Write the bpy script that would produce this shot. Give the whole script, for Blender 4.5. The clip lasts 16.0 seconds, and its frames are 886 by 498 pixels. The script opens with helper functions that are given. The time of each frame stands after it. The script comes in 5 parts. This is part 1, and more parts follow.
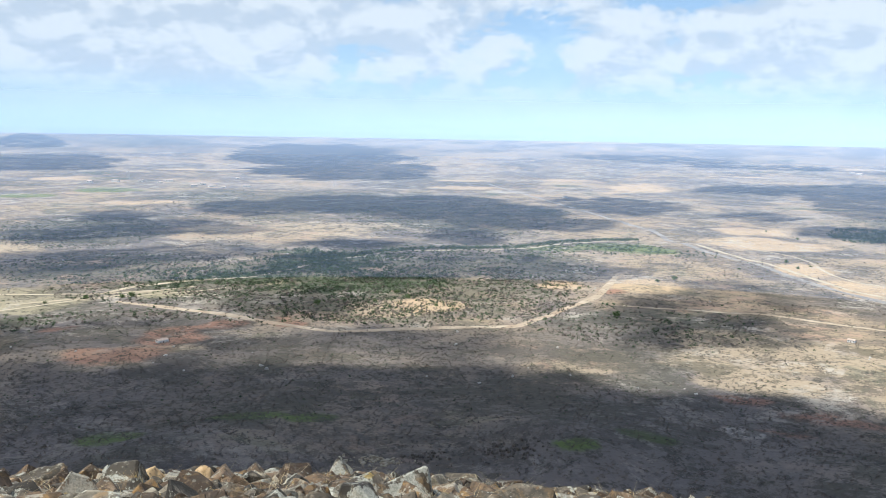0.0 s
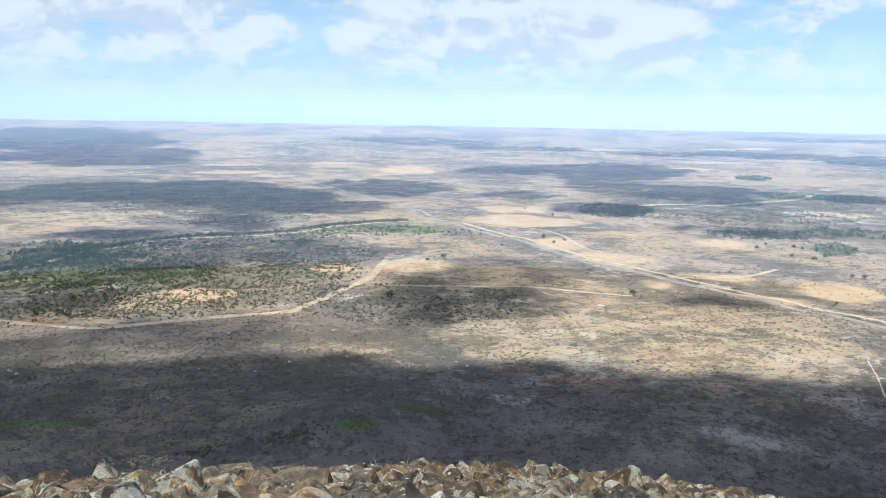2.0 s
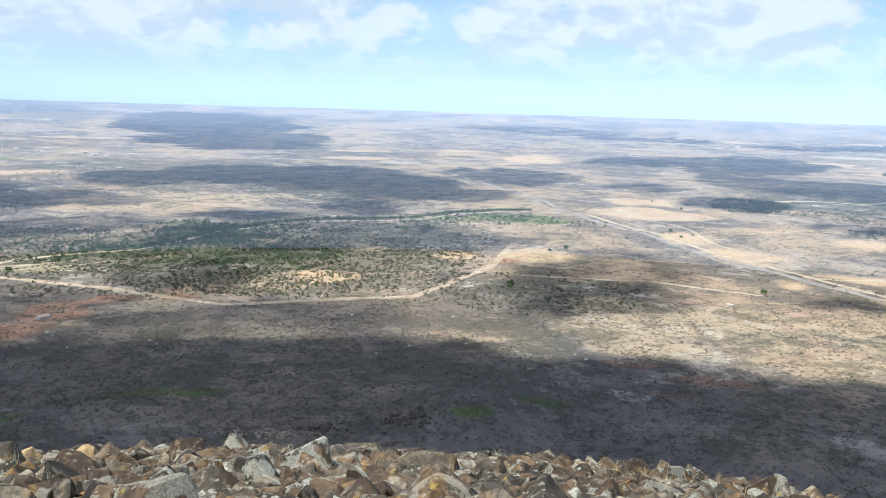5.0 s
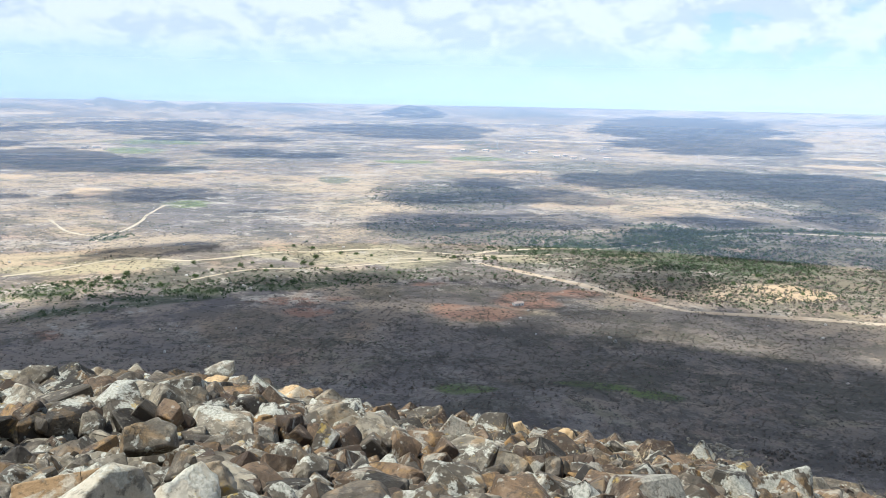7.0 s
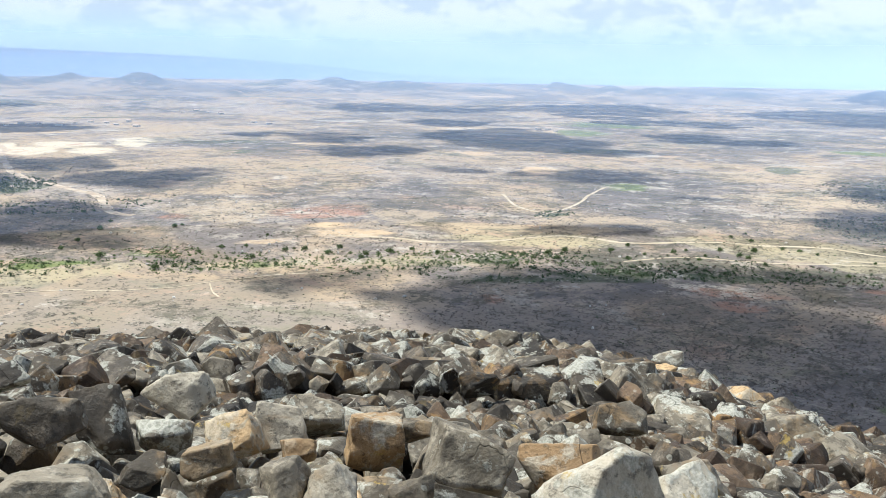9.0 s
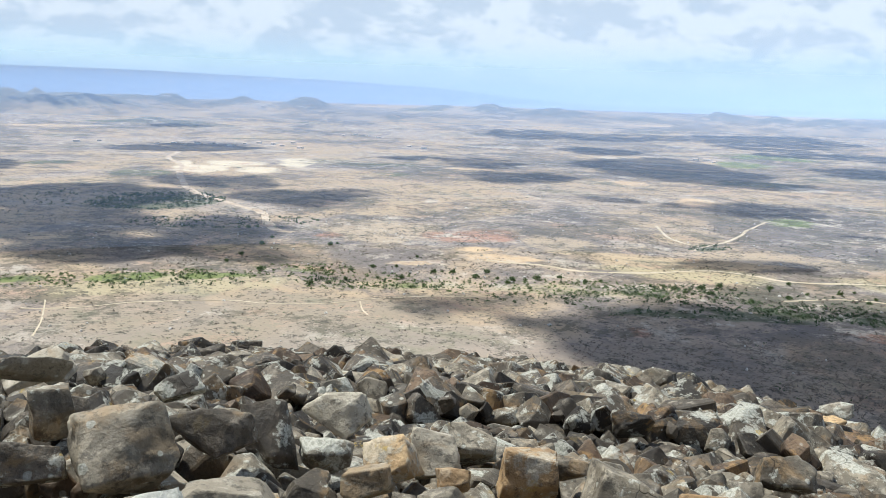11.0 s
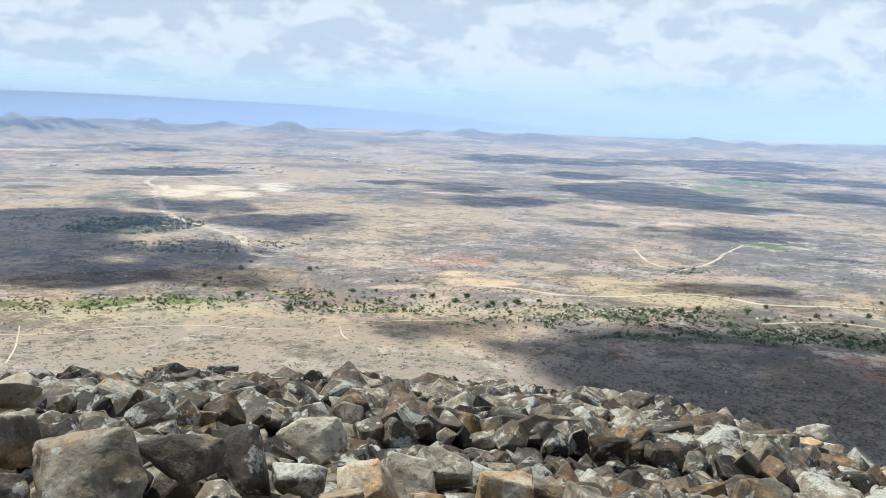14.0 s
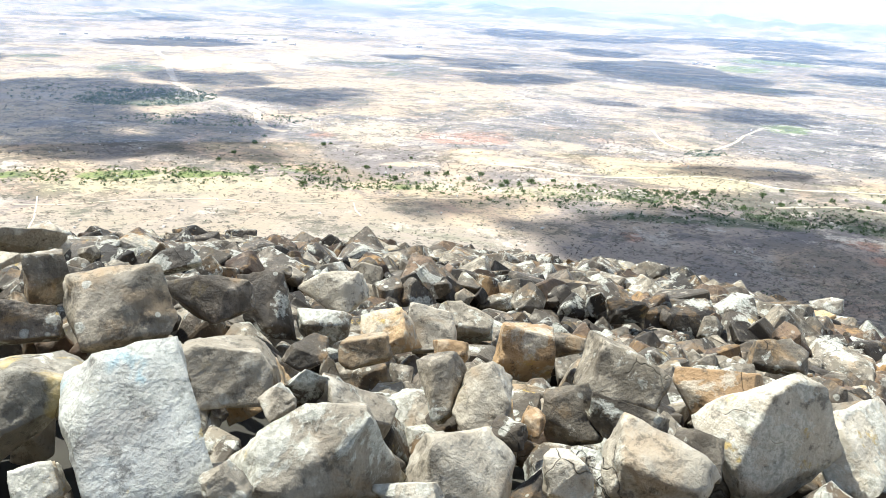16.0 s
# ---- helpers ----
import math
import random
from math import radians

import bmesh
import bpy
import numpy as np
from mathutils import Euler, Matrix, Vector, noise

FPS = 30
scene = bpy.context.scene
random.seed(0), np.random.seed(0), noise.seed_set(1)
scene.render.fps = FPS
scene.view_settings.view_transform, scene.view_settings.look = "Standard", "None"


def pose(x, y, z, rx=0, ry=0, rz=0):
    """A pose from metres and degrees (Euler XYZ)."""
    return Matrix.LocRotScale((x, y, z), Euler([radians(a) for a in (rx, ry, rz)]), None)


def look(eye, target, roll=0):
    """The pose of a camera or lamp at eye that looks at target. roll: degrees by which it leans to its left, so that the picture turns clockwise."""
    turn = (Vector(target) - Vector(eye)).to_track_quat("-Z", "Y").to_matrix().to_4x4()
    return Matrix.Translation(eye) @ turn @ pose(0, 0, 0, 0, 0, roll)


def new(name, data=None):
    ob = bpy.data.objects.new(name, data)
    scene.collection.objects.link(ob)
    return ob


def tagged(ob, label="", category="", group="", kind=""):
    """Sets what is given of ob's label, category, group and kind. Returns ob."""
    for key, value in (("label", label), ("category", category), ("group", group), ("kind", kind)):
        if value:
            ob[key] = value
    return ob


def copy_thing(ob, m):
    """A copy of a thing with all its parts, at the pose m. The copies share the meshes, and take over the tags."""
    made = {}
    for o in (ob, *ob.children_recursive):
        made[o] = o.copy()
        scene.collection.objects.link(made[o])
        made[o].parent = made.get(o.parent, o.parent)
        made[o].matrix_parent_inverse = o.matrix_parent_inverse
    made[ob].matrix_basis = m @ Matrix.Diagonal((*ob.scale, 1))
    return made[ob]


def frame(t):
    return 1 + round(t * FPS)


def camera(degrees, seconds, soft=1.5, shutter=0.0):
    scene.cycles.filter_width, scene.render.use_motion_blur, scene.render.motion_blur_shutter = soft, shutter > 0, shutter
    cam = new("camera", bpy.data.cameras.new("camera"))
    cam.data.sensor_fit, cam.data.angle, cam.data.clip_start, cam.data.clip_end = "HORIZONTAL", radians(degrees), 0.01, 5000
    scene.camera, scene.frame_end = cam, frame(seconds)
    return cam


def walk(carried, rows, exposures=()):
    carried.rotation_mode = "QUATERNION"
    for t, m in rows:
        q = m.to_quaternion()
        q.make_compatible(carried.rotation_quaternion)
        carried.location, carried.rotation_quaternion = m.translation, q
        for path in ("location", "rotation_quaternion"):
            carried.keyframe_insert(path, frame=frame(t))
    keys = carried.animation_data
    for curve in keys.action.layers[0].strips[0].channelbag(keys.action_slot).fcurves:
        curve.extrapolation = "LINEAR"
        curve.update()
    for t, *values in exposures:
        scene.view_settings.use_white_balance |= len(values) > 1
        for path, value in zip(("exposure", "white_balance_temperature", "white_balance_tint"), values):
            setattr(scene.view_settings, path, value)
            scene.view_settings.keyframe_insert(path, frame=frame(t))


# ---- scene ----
cam = camera(54.96, 16.0, soft=0.5)
# seconds, place, then yaw, pitch and roll in degrees
PATH = [
    (0.0, 0.171, -0.422, -0.122, 0.00, -7.74, 0.97),
    (0.5, 0.210, -0.462, -0.113, -8.84, -7.59, 1.18),
    (1.0, 0.212, -0.455, -0.121, -11.89, -8.31, 1.00),
    (1.5, 0.217, -0.480, -0.119, -13.27, -8.63, 0.81),
    (2.0, 0.227, -0.500, -0.116, -15.39, -8.63, 0.99),
    (2.5, 0.221, -0.494, -0.120, -16.31, -8.80, 0.85),
    (3.0, 0.215, -0.474, -0.125, -16.57, -9.09, 1.11),
    (3.2, 0.212, -0.485, -0.122, -16.46, -9.14, 1.21),
    (5.3, 0.136, -0.160, -0.238, -5.67, -9.54, 1.77),
    (5.5, 0.129, -0.179, -0.231, -4.69, -9.51, 1.84),
    (6.0, 0.099, -0.263, -0.197, 2.93, -9.53, 1.73),
    (6.5, 0.022, -0.264, -0.204, 14.82, -9.78, 1.06),
    (7.0, -0.100, -0.296, -0.204, 23.80, -9.96, 1.08),
    (7.5, -0.198, -0.338, -0.195, 31.96, -10.05, 0.75),
    (8.0, -0.282, -0.387, -0.196, 40.50, -10.63, 0.55),
    (8.5, -0.345, -0.448, -0.179, 49.02, -11.07, 0.63),
    (9.0, -0.358, -0.486, -0.166, 52.82, -11.46, 0.94),
    (9.5, -0.370, -0.503, -0.143, 55.50, -11.24, 1.23),
    (10.0, -0.388, -0.544, -0.136, 59.96, -10.97, 1.63),
    (10.2, -0.391, -0.549, -0.130, 60.97, -10.89, 1.62),
    (12.3, -0.424, -0.521, -0.147, 63.81, -8.95, 1.82),
    (12.5, -0.414, -0.517, -0.143, 63.70, -8.83, 1.74),
    (13.0, -0.412, -0.515, -0.142, 63.35, -8.54, 1.72),
    (13.5, -0.402, -0.516, -0.140, 62.30, -8.29, 1.70),
    (14.0, -0.403, -0.516, -0.145, 61.60, -8.26, 1.71),
    (14.5, -0.406, -0.520, -0.156, 61.51, -8.69, 1.74),
    (15.0, -0.406, -0.516, -0.174, 61.29, -9.62, 1.60),
    (15.5, -0.415, -0.515, -0.236, 60.94, -12.52, 1.34),
    (16.0, -0.451, -0.548, -0.286, 62.22, -16.47, 2.63),
]


def cam_pose(x, y, z, yaw, pitch, roll):
    return pose(x, y, z, 90 + pitch, 0, yaw) @ pose(0, 0, 0, 0, 0, roll)


walk(cam, [(t, cam_pose(*row)) for t, *row in PATH],
     exposures=[(t, e, 5900.0, 5.5) for t, e in ((0.0, 0.05), (5.5, 0.12), (6.5, 0.24), (9.0, 0.26), (10.0, 0.2), (12.5, 0.1), (14.5, 0.1), (15.2, 0.24), (15.6, 0.55), (16.0, 0.93))])

# ---- light: high sun, blue sky with broken cloud ----
SUN_EL, SUN_AZ = 64.0, 122.0        # degrees; azimuth counted to the left from +y
sun_way = Vector((-math.sin(radians(SUN_AZ)) * math.cos(radians(SUN_EL)),
                  math.cos(radians(SUN_AZ)) * math.cos(radians(SUN_EL)), math.sin(radians(SUN_EL))))
sun = new("sun", bpy.data.lights.new("sun", "SUN"))
sun.data.energy, sun.data.angle, sun.data.color = 4.9, radians(1.0), (1.0, 0.965, 0.90)
sun.matrix_world = look(sun_way * 50, (0, 0, 0))


def link(nt, a, b):
    nt.links.new(a, b)


def node(nt, kind, **values):
    """A shader node; values set its inputs (sockets are linked) or its properties."""
    n = nt.nodes.new(kind)
    for key, value in values.items():
        if key == "p_operation":
            n.operation = value
            continue
        if key == "p_use_clamp":
            n.use_clamp = value
            continue
        if key == "p_interpolation_type":
            n.interpolation_type = value
            continue
        if key == "p_attribute_name":
            n.attribute_name = value
            continue
        slot = n.inputs[int(key[1:])] if key[0] == "i" and key[1:].isdigit() else n.inputs[key.replace("_", " ")]
        if isinstance(value, bpy.types.NodeSocket):
            nt.links.new(value, slot)
        else:
            slot.default_value = value
    return n


def calc(nt, op, a, b=0.0, c=0.0, clamp=False):
    return node(nt, "ShaderNodeMath", p_operation=op, p_use_clamp=clamp, i0=a, i1=b, i2=c).outputs[0]


def ramp(nt, fac, low, high, to_low=0.0, to_high=1.0):
    return node(nt, "ShaderNodeMapRange", p_interpolation_type="SMOOTHSTEP", i0=fac, i1=low, i2=high, i3=to_low, i4=to_high).outputs[0]


def blend(nt, fac, a, b, mode="MIX"):
    n = nt.nodes.new("ShaderNodeMix")
    n.data_type, n.blend_type = "RGBA", mode
    for slot, value in ((n.inputs[0], fac), (n.inputs[6], a), (n.inputs[7], b)):
        if isinstance(value, bpy.types.NodeSocket):
            nt.links.new(value, slot)
        else:
            slot.default_value = value if not isinstance(value, tuple) else (*value[:3], 1.0)
    return n.outputs[2]


def noise_at(nt, where, scale, detail=4.0, rough=0.55, distortion=0.0):
    return node(nt, "ShaderNodeTexNoise", Vector=where, Scale=scale, Detail=detail, Roughness=rough, Distortion=distortion).outputs[0]


world = bpy.data.worlds.new("sky")
scene.world = world
world.use_nodes = True
wt = world.node_tree
wt.nodes.clear()
sky = node(wt, "ShaderNodeTexSky")
sky.sky_type, sky.sun_disc = "NISHITA", False
sky.sun_elevation, sky.sun_rotation = radians(SUN_EL), radians(-SUN_AZ)
sky.altitude, sky.air_density, sky.dust_density, sky.ozone_density = 300.0, 1.0, 0.3, 2.0
way = node(wt, "ShaderNodeTexCoord").outputs["Generated"]
sep = node(wt, "ShaderNodeSeparateXYZ", Vector=way)


def heap(lift):
    """Cover of heap clouds at a way, or a little above it."""
    v = node(wt, "ShaderNodeCombineXYZ", X=calc(wt, "MULTIPLY", sep.outputs[0], 6.5), Y=calc(wt, "MULTIPLY", sep.outputs[1], 6.5),
             Z=calc(wt, "MULTIPLY", calc(wt, "ADD", sep.outputs[2], lift), 13.0)).outputs[0]
    d = calc(wt, "ADD", calc(wt, "MULTIPLY", noise_at(wt, v, 2.2, 11.0, 0.6, 0.25), 0.75), calc(wt, "MULTIPLY", noise_at(wt, v, 0.42, 2.0, 0.5), 0.4))
    return calc(wt, "ADD", d, calc(wt, "MULTIPLY", sep.outputs[0], -0.115))


HEAPS = [     # azimuth, elevation, their half widths in degrees, thicker (+) or thinner (-)
    (4.1, 6.5, 7.8, 1.9, 0.1), (18.0, 5.8, 2.0, 1.5, 0.1), (25.1, 4.8, 3.5, 2.0, 0.07), (-6.5, 5.3, 2.0, 2.7, -0.16), (-15.9, 5.1, 5.7, 1.7, 0.08),
    (-23.5, 5.3, 3.3, 2.0, 0.08), (-14.0, 8.5, 3.7, 0.8, -0.1), (-26.4, 5.9, 5.5, 2.1, 0.08), (-36.5, 3.9, 1.9, 1.2, 0.07), (52.0, 6.8, 2.8, 0.9, -0.1),
    (66.0, 8.0, 24.0, 3.0, 0.08), (63.5, 5.4, 10.2, 2.1, 0.08), (84.8, 4.4, 7.4, 1.7, 0.07), (41.6, 3.9, 5.5, 1.5, 0.08), (40.0, 3.9, 17.8, 2.1, 0.06), (34.4, 4.7, 10.9, 1.7, 0.06),
]
azim = calc(wt, "MULTIPLY", calc(wt, "ARCTAN2", calc(wt, "MULTIPLY", sep.outputs[0], -1.0), sep.outputs[1]), 57.2958)
elev = calc(wt, "MULTIPLY", calc(wt, "ARCSINE", sep.outputs[2]), 57.2958)
more = 0.0
for a, e, wa, we, w in HEAPS:
    u = calc(wt, "DIVIDE", calc(wt, "SUBTRACT", azim, a), wa)
    v = calc(wt, "DIVIDE", calc(wt, "SUBTRACT", elev, e), we)
    q = calc(wt, "ADD", calc(wt, "MULTIPLY", u, u), calc(wt, "MULTIPLY", v, v))
    more = calc(wt, "MULTIPLY_ADD", calc(wt, "EXPONENT", calc(wt, "MULTIPLY", q, -1.0)), w, more)
here, above = heap(0.0), heap(0.022)
cover = calc(wt, "ADD", calc(wt, "ADD", here, more), ramp(wt, sep.outputs[2], 0.0, 0.16, -0.035, 0.035))
mask = calc(wt, "ADD", ramp(wt, cover, 0.44, 0.55, 0.0, 0.45), ramp(wt, cover, 0.34, 0.62, 0.0, 0.55))
mask = calc(wt, "MULTIPLY", mask, ramp(wt, sep.outputs[2], 0.2, 0.6, 1.0, 0.3))
mask = calc(wt, "MULTIPLY", mask, ramp(wt, sep.outputs[2], 0.012, 0.075, 0.0, 1.0))
mask = calc(wt, "MAXIMUM", mask, ramp(wt, sep.outputs[2], 0.10, 0.30, 0.32, 0.0))
lit = ramp(wt, calc(wt, "SUBTRACT", here, above), -0.075, 0.06)
cloud_col = blend(wt, lit, (0.73, 0.775, 0.83), (1.0, 1.0, 0.99))
sky_col = blend(wt, 1.0, sky.outputs[0], (0.84, 1.0, 1.13), "MULTIPLY")
sky_glow = node(wt, "ShaderNodeBackground", Color=sky_col, Strength=0.112)
cloud_glow = node(wt, "ShaderNodeBackground", Color=cloud_col, Strength=0.83)
both = node(wt, "ShaderNodeMixShader", i0=calc(wt, "MULTIPLY", mask, 0.92), i1=sky_glow.outputs[0], i2=cloud_glow.outputs[0])
link(wt, both.outputs[0], node(wt, "ShaderNodeOutputWorld").inputs[0])


# ---- materials ----
def material(name):
    m = bpy.data.materials.new(name)
    m.use_nodes = True
    nt = m.node_tree
    nt.nodes.clear()
    out = nt.nodes.new("ShaderNodeOutputMaterial")
    return m, nt, out


def place_of(nt):
    return node(nt, "ShaderNodeTexCoord").outputs["Object"]


def finish(nt, out, colour, rough, height=None, distance=0.02, strength=0.6):
    b = node(nt, "ShaderNodeBsdfPrincipled", Base_Color=colour, Roughness=rough)
    b.inputs["Specular IOR Level"].default_value = 0.25
    if height is not None:
        link(nt, node(nt, "ShaderNodeBump", Height=height, Distance=distance, Strength=strength).outputs[0], b.inputs["Normal"])
    link(nt, b.outputs[0], out.inputs[0])


def plain_material():
    """Dry scrubland: grey-mauve low scrub broken by pale bare soil, stony scalds and darker thickets, mottled at every size."""
    m, nt, out = material("dry_scrub_ground")
    at = place_of(nt)

    def other(dx, dy):
        return node(nt, "ShaderNodeVectorMath", p_operation="ADD", i0=at, i1=(dx, dy, 0.0)).outputs[0]

    mottle = noise_at(nt, at, 0.005, 11.0, 0.80, 0.3)
    scrubs = noise_at(nt, other(911.0, -377.0), 0.018, 9.0, 0.86, 0.2)
    specks = noise_at(nt, other(-2310.0, 1240.0), 0.022, 9.0, 0.86, 0.2)
    wide, big, small, fine = (noise_at(nt, at, c, d, 0.62, w) for c, d, w in ((0.0022, 3.0, 0.5), (0.011, 5.0, 0.8), (0.13, 4.0, 0.3), (0.55, 3.0, 0.0)))
    lean = calc(nt, "MULTIPLY", calc(nt, "SUBTRACT", wide, 0.5), 0.5)
    open_soil = ramp(nt, calc(nt, "ADD", mottle, lean), 0.44, 0.54)
    col = blend(nt, open_soil, (0.205, 0.174, 0.142), (0.40, 0.318, 0.222))
    drift = noise_at(nt, at, 0.0042, 4.0, 0.6, 0.6)
    col = blend(nt, 0.8, col, blend(nt, ramp(nt, drift, 0.40, 0.60), (0.88, 0.87, 0.97), (1.08, 0.99, 0.86)), "MULTIPLY")
    # rubble, the floor under the pile, is near-black: crevice shade put into its colour
    for name, tint, share in (("thick", (0.14, 0.13, 0.092), 0.75), ("scrubby", (0.205, 0.17, 0.142), 0.6), ("tan", (0.48, 0.365, 0.235), 0.7), ("sand", (0.60, 0.425, 0.255), 0.8),
                              ("red", (0.37, 0.195, 0.125), 0.8), ("dun", (0.255, 0.215, 0.165), 0.6), ("straw", (0.43, 0.365, 0.215), 0.6), ("green", (0.075, 0.10, 0.05), 0.75),
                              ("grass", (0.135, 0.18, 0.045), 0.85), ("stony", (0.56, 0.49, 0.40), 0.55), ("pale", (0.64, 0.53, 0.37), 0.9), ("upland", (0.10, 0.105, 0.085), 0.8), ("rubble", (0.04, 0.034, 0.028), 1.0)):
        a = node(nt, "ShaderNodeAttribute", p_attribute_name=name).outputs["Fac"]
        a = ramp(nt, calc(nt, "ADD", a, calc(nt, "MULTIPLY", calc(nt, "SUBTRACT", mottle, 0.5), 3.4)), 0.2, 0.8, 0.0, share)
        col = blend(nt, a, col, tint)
    pale = node(nt, "ShaderNodeAttribute", p_attribute_name="pale").outputs["Fac"]
    sand = node(nt, "ShaderNodeAttribute", p_attribute_name="sand").outputs["Fac"]
    clear = calc(nt, "SUBTRACT", 1.0, calc(nt, "MAXIMUM", calc(nt, "MULTIPLY", pale, 0.95), calc(nt, "MULTIPLY", sand, 0.75)))
    # low shrubs: loose stands, and single bushes between them
    shrub = calc(nt, "MULTIPLY", ramp(nt, calc(nt, "SUBTRACT", scrubs, calc(nt, "MULTIPLY", lean, 0.5)), 0.50, 0.56), calc(nt, "MULTIPLY", clear, 0.62))
    dark_leaf = blend(nt, ramp(nt, big, 0.45, 0.58), (0.075, 0.072, 0.048), (0.088, 0.077, 0.064))
    col = blend(nt, shrub, col, dark_leaf)
    bend = node(nt, "ShaderNodeVectorMath", p_operation="ADD", i0=at, i1=node(nt, "ShaderNodeVectorMath", p_operation="SCALE", i0=node(nt, "ShaderNodeTexNoise", Vector=at, Scale=0.5, Detail=3.0).outputs[1], Scale=2.4).outputs[0]).outputs[0]
    for scale, many in ((0.27, 0.68), (0.085, 0.55)):
        cells = node(nt, "ShaderNodeTexVoronoi", Vector=bend, Scale=scale, Randomness=1.0)
        pick = node(nt, "ShaderNodeSeparateXYZ", Vector=cells.outputs["Color"])
        girth = calc(nt, "MULTIPLY_ADD", pick.outputs[1], 0.24, 0.20)
        bush = calc(nt, "MULTIPLY", ramp(nt, calc(nt, "SUBTRACT", cells.outputs["Distance"], girth), 0.05, -0.05), ramp(nt, noise_at(nt, at, 0.42, 4.0, 0.75), 0.44, 0.53))
        stand = ramp(nt, calc(nt, "ADD", pick.outputs[0], calc(nt, "MULTIPLY", calc(nt, "SUBTRACT", big, 0.5), 1.6)), many, many - 0.08)
        col = blend(nt, calc(nt, "MULTIPLY", calc(nt, "MULTIPLY", bush, stand), calc(nt, "MULTIPLY", clear, 0.8)), col, blend(nt, pick.outputs[2], (0.055, 0.052, 0.036), (0.115, 0.098, 0.078)))
    # stony scalds, bare and reddish spots
    spots = calc(nt, "MULTIPLY", ramp(nt, specks, 0.53, 0.585), ramp(nt, big, 0.38, 0.60, 0.3, 0.9))
    crevice_dark = node(nt, "ShaderNodeAttribute", p_attribute_name="rubble").outputs["Fac"]
    low = node(nt, "ShaderNodeAttribute", p_attribute_name="scrubby").outputs["Fac"]
    spots = calc(nt, "MULTIPLY", spots, calc(nt, "MULTIPLY_ADD", low, -0.65, 1.0))
    col = blend(nt, calc(nt, "MULTIPLY", spots, calc(nt, "SUBTRACT", 1.0, crevice_dark)), col, blend(nt, ramp(nt, drift, 0.47, 0.56), (0.50, 0.43, 0.34), (0.45, 0.30, 0.205)))
    finish(nt, out, col, 0.95, calc(nt, "ADD", small, calc(nt, "MULTIPLY", fine, 0.5)), 1.2, 0.5)
    return m


def rock_material(name, dark, mid, light, lichen, rust, stain=None, crusty=0.6):
    """Weathered basalt: broad tone changes from face to face, crusts and round spots of lichen, rust, hairline cracks."""
    m, nt, out = material(name)
    at = node(nt, "ShaderNodeNewGeometry").outputs["Position"]
    rnd = node(nt, "ShaderNodeObjectInfo").outputs["Random"]
    isl = node(nt, "ShaderNodeNewGeometry").outputs["Random Per Island"]
    key = calc(nt, "FRACT", calc(nt, "ADD", calc(nt, "MULTIPLY", rnd, 7.31), isl))
    key2 = calc(nt, "FRACT", calc(nt, "MULTIPLY", key, 13.7))
    big, mid_n, fine = (noise_at(nt, at, c, d, 0.62) for c, d in ((2.2, 5.0), (9.0, 7.0), (55.0, 5.0)))
    col = blend(nt, ramp(nt, calc(nt, "ADD", big, calc(nt, "MULTIPLY", calc(nt, "SUBTRACT", key, 0.5), 0.5)), 0.34, 0.64), dark, mid)
    col = blend(nt, ramp(nt, mid_n, 0.52, 0.68, 0.0, 0.55), col, light)
    col = blend(nt, calc(nt, "MULTIPLY", ramp(nt, noise_at(nt, at, 3.1, 5.0, 0.65, 0.6), 0.53, 0.64), rust), col, (0.33, 0.195, 0.075))
    col = blend(nt, ramp(nt, noise_at(nt, at, 17.0, 6.0, 0.72), 0.34, 0.49, 0.7, 0.0), col, (0.04, 0.033, 0.024))
    patina = ramp(nt, noise_at(nt, at, 5.6, 9.0, 0.74, 0.3), 0.47, 0.53, crusty, 0.0)
    col = blend(nt, patina, col, tuple(0.5 * c + 0.5 * v for c, v in zip(dark, (0.06, 0.048, 0.033))))
    # crusts of lichen: ragged pale sheets, more on some rocks than on others
    patch = noise_at(nt, at, 4.2, 8.0, 0.70, 0.4)
    level = calc(nt, "MULTIPLY_ADD", key2, -0.15, 0.635)
    crust = ramp(nt, calc(nt, "SUBTRACT", patch, level), -0.01, 0.035)
    # round spots of many sizes
    spots = node(nt, "ShaderNodeTexVoronoi", Vector=at, Scale=19.0, Randomness=1.0)
    pick = node(nt, "ShaderNodeSeparateXYZ", Vector=spots.outputs["Color"])
    size = calc(nt, "MULTIPLY", calc(nt, "MULTIPLY", pick.outputs[0], pick.outputs[0]), 0.42)
    dot = calc(nt, "MULTIPLY", ramp(nt, calc(nt, "SUBTRACT", calc(nt, "ADD", spots.outputs["Distance"], calc(nt, "MULTIPLY", calc(nt, "SUBTRACT", fine, 0.5), 0.3)), size), 0.04, -0.03),
               calc(nt, "MULTIPLY", ramp(nt, pick.outputs[1], 0.5, 0.54), ramp(nt, big, 0.42, 0.52)))
    col = blend(nt, calc(nt, "MULTIPLY", calc(nt, "MAXIMUM", crust, calc(nt, "MULTIPLY", dot, 0.85)), lichen), col,
                blend(nt, ramp(nt, fine, 0.40, 0.58), (0.37, 0.36, 0.285), (0.62, 0.585, 0.475)))
    if stain:
        blot = calc(nt, "MULTIPLY", ramp(nt, noise_at(nt, at, 5.5, 4.0, 0.6, 0.8), 0.54, 0.66), ramp(nt, mid_n, 0.36, 0.56))
        col = blend(nt, calc(nt, "MULTIPLY", blot, 0.45), col, stain)
    # a little yellow lichen
    gold = calc(nt, "MULTIPLY", ramp(nt, noise_at(nt, at, 5.3, 6.0, 0.7), 0.61, 0.67), ramp(nt, key2, 0.5, 0.8, 0.1, 0.75))
    col = blend(nt, gold, col, (0.44, 0.30, 0.075))
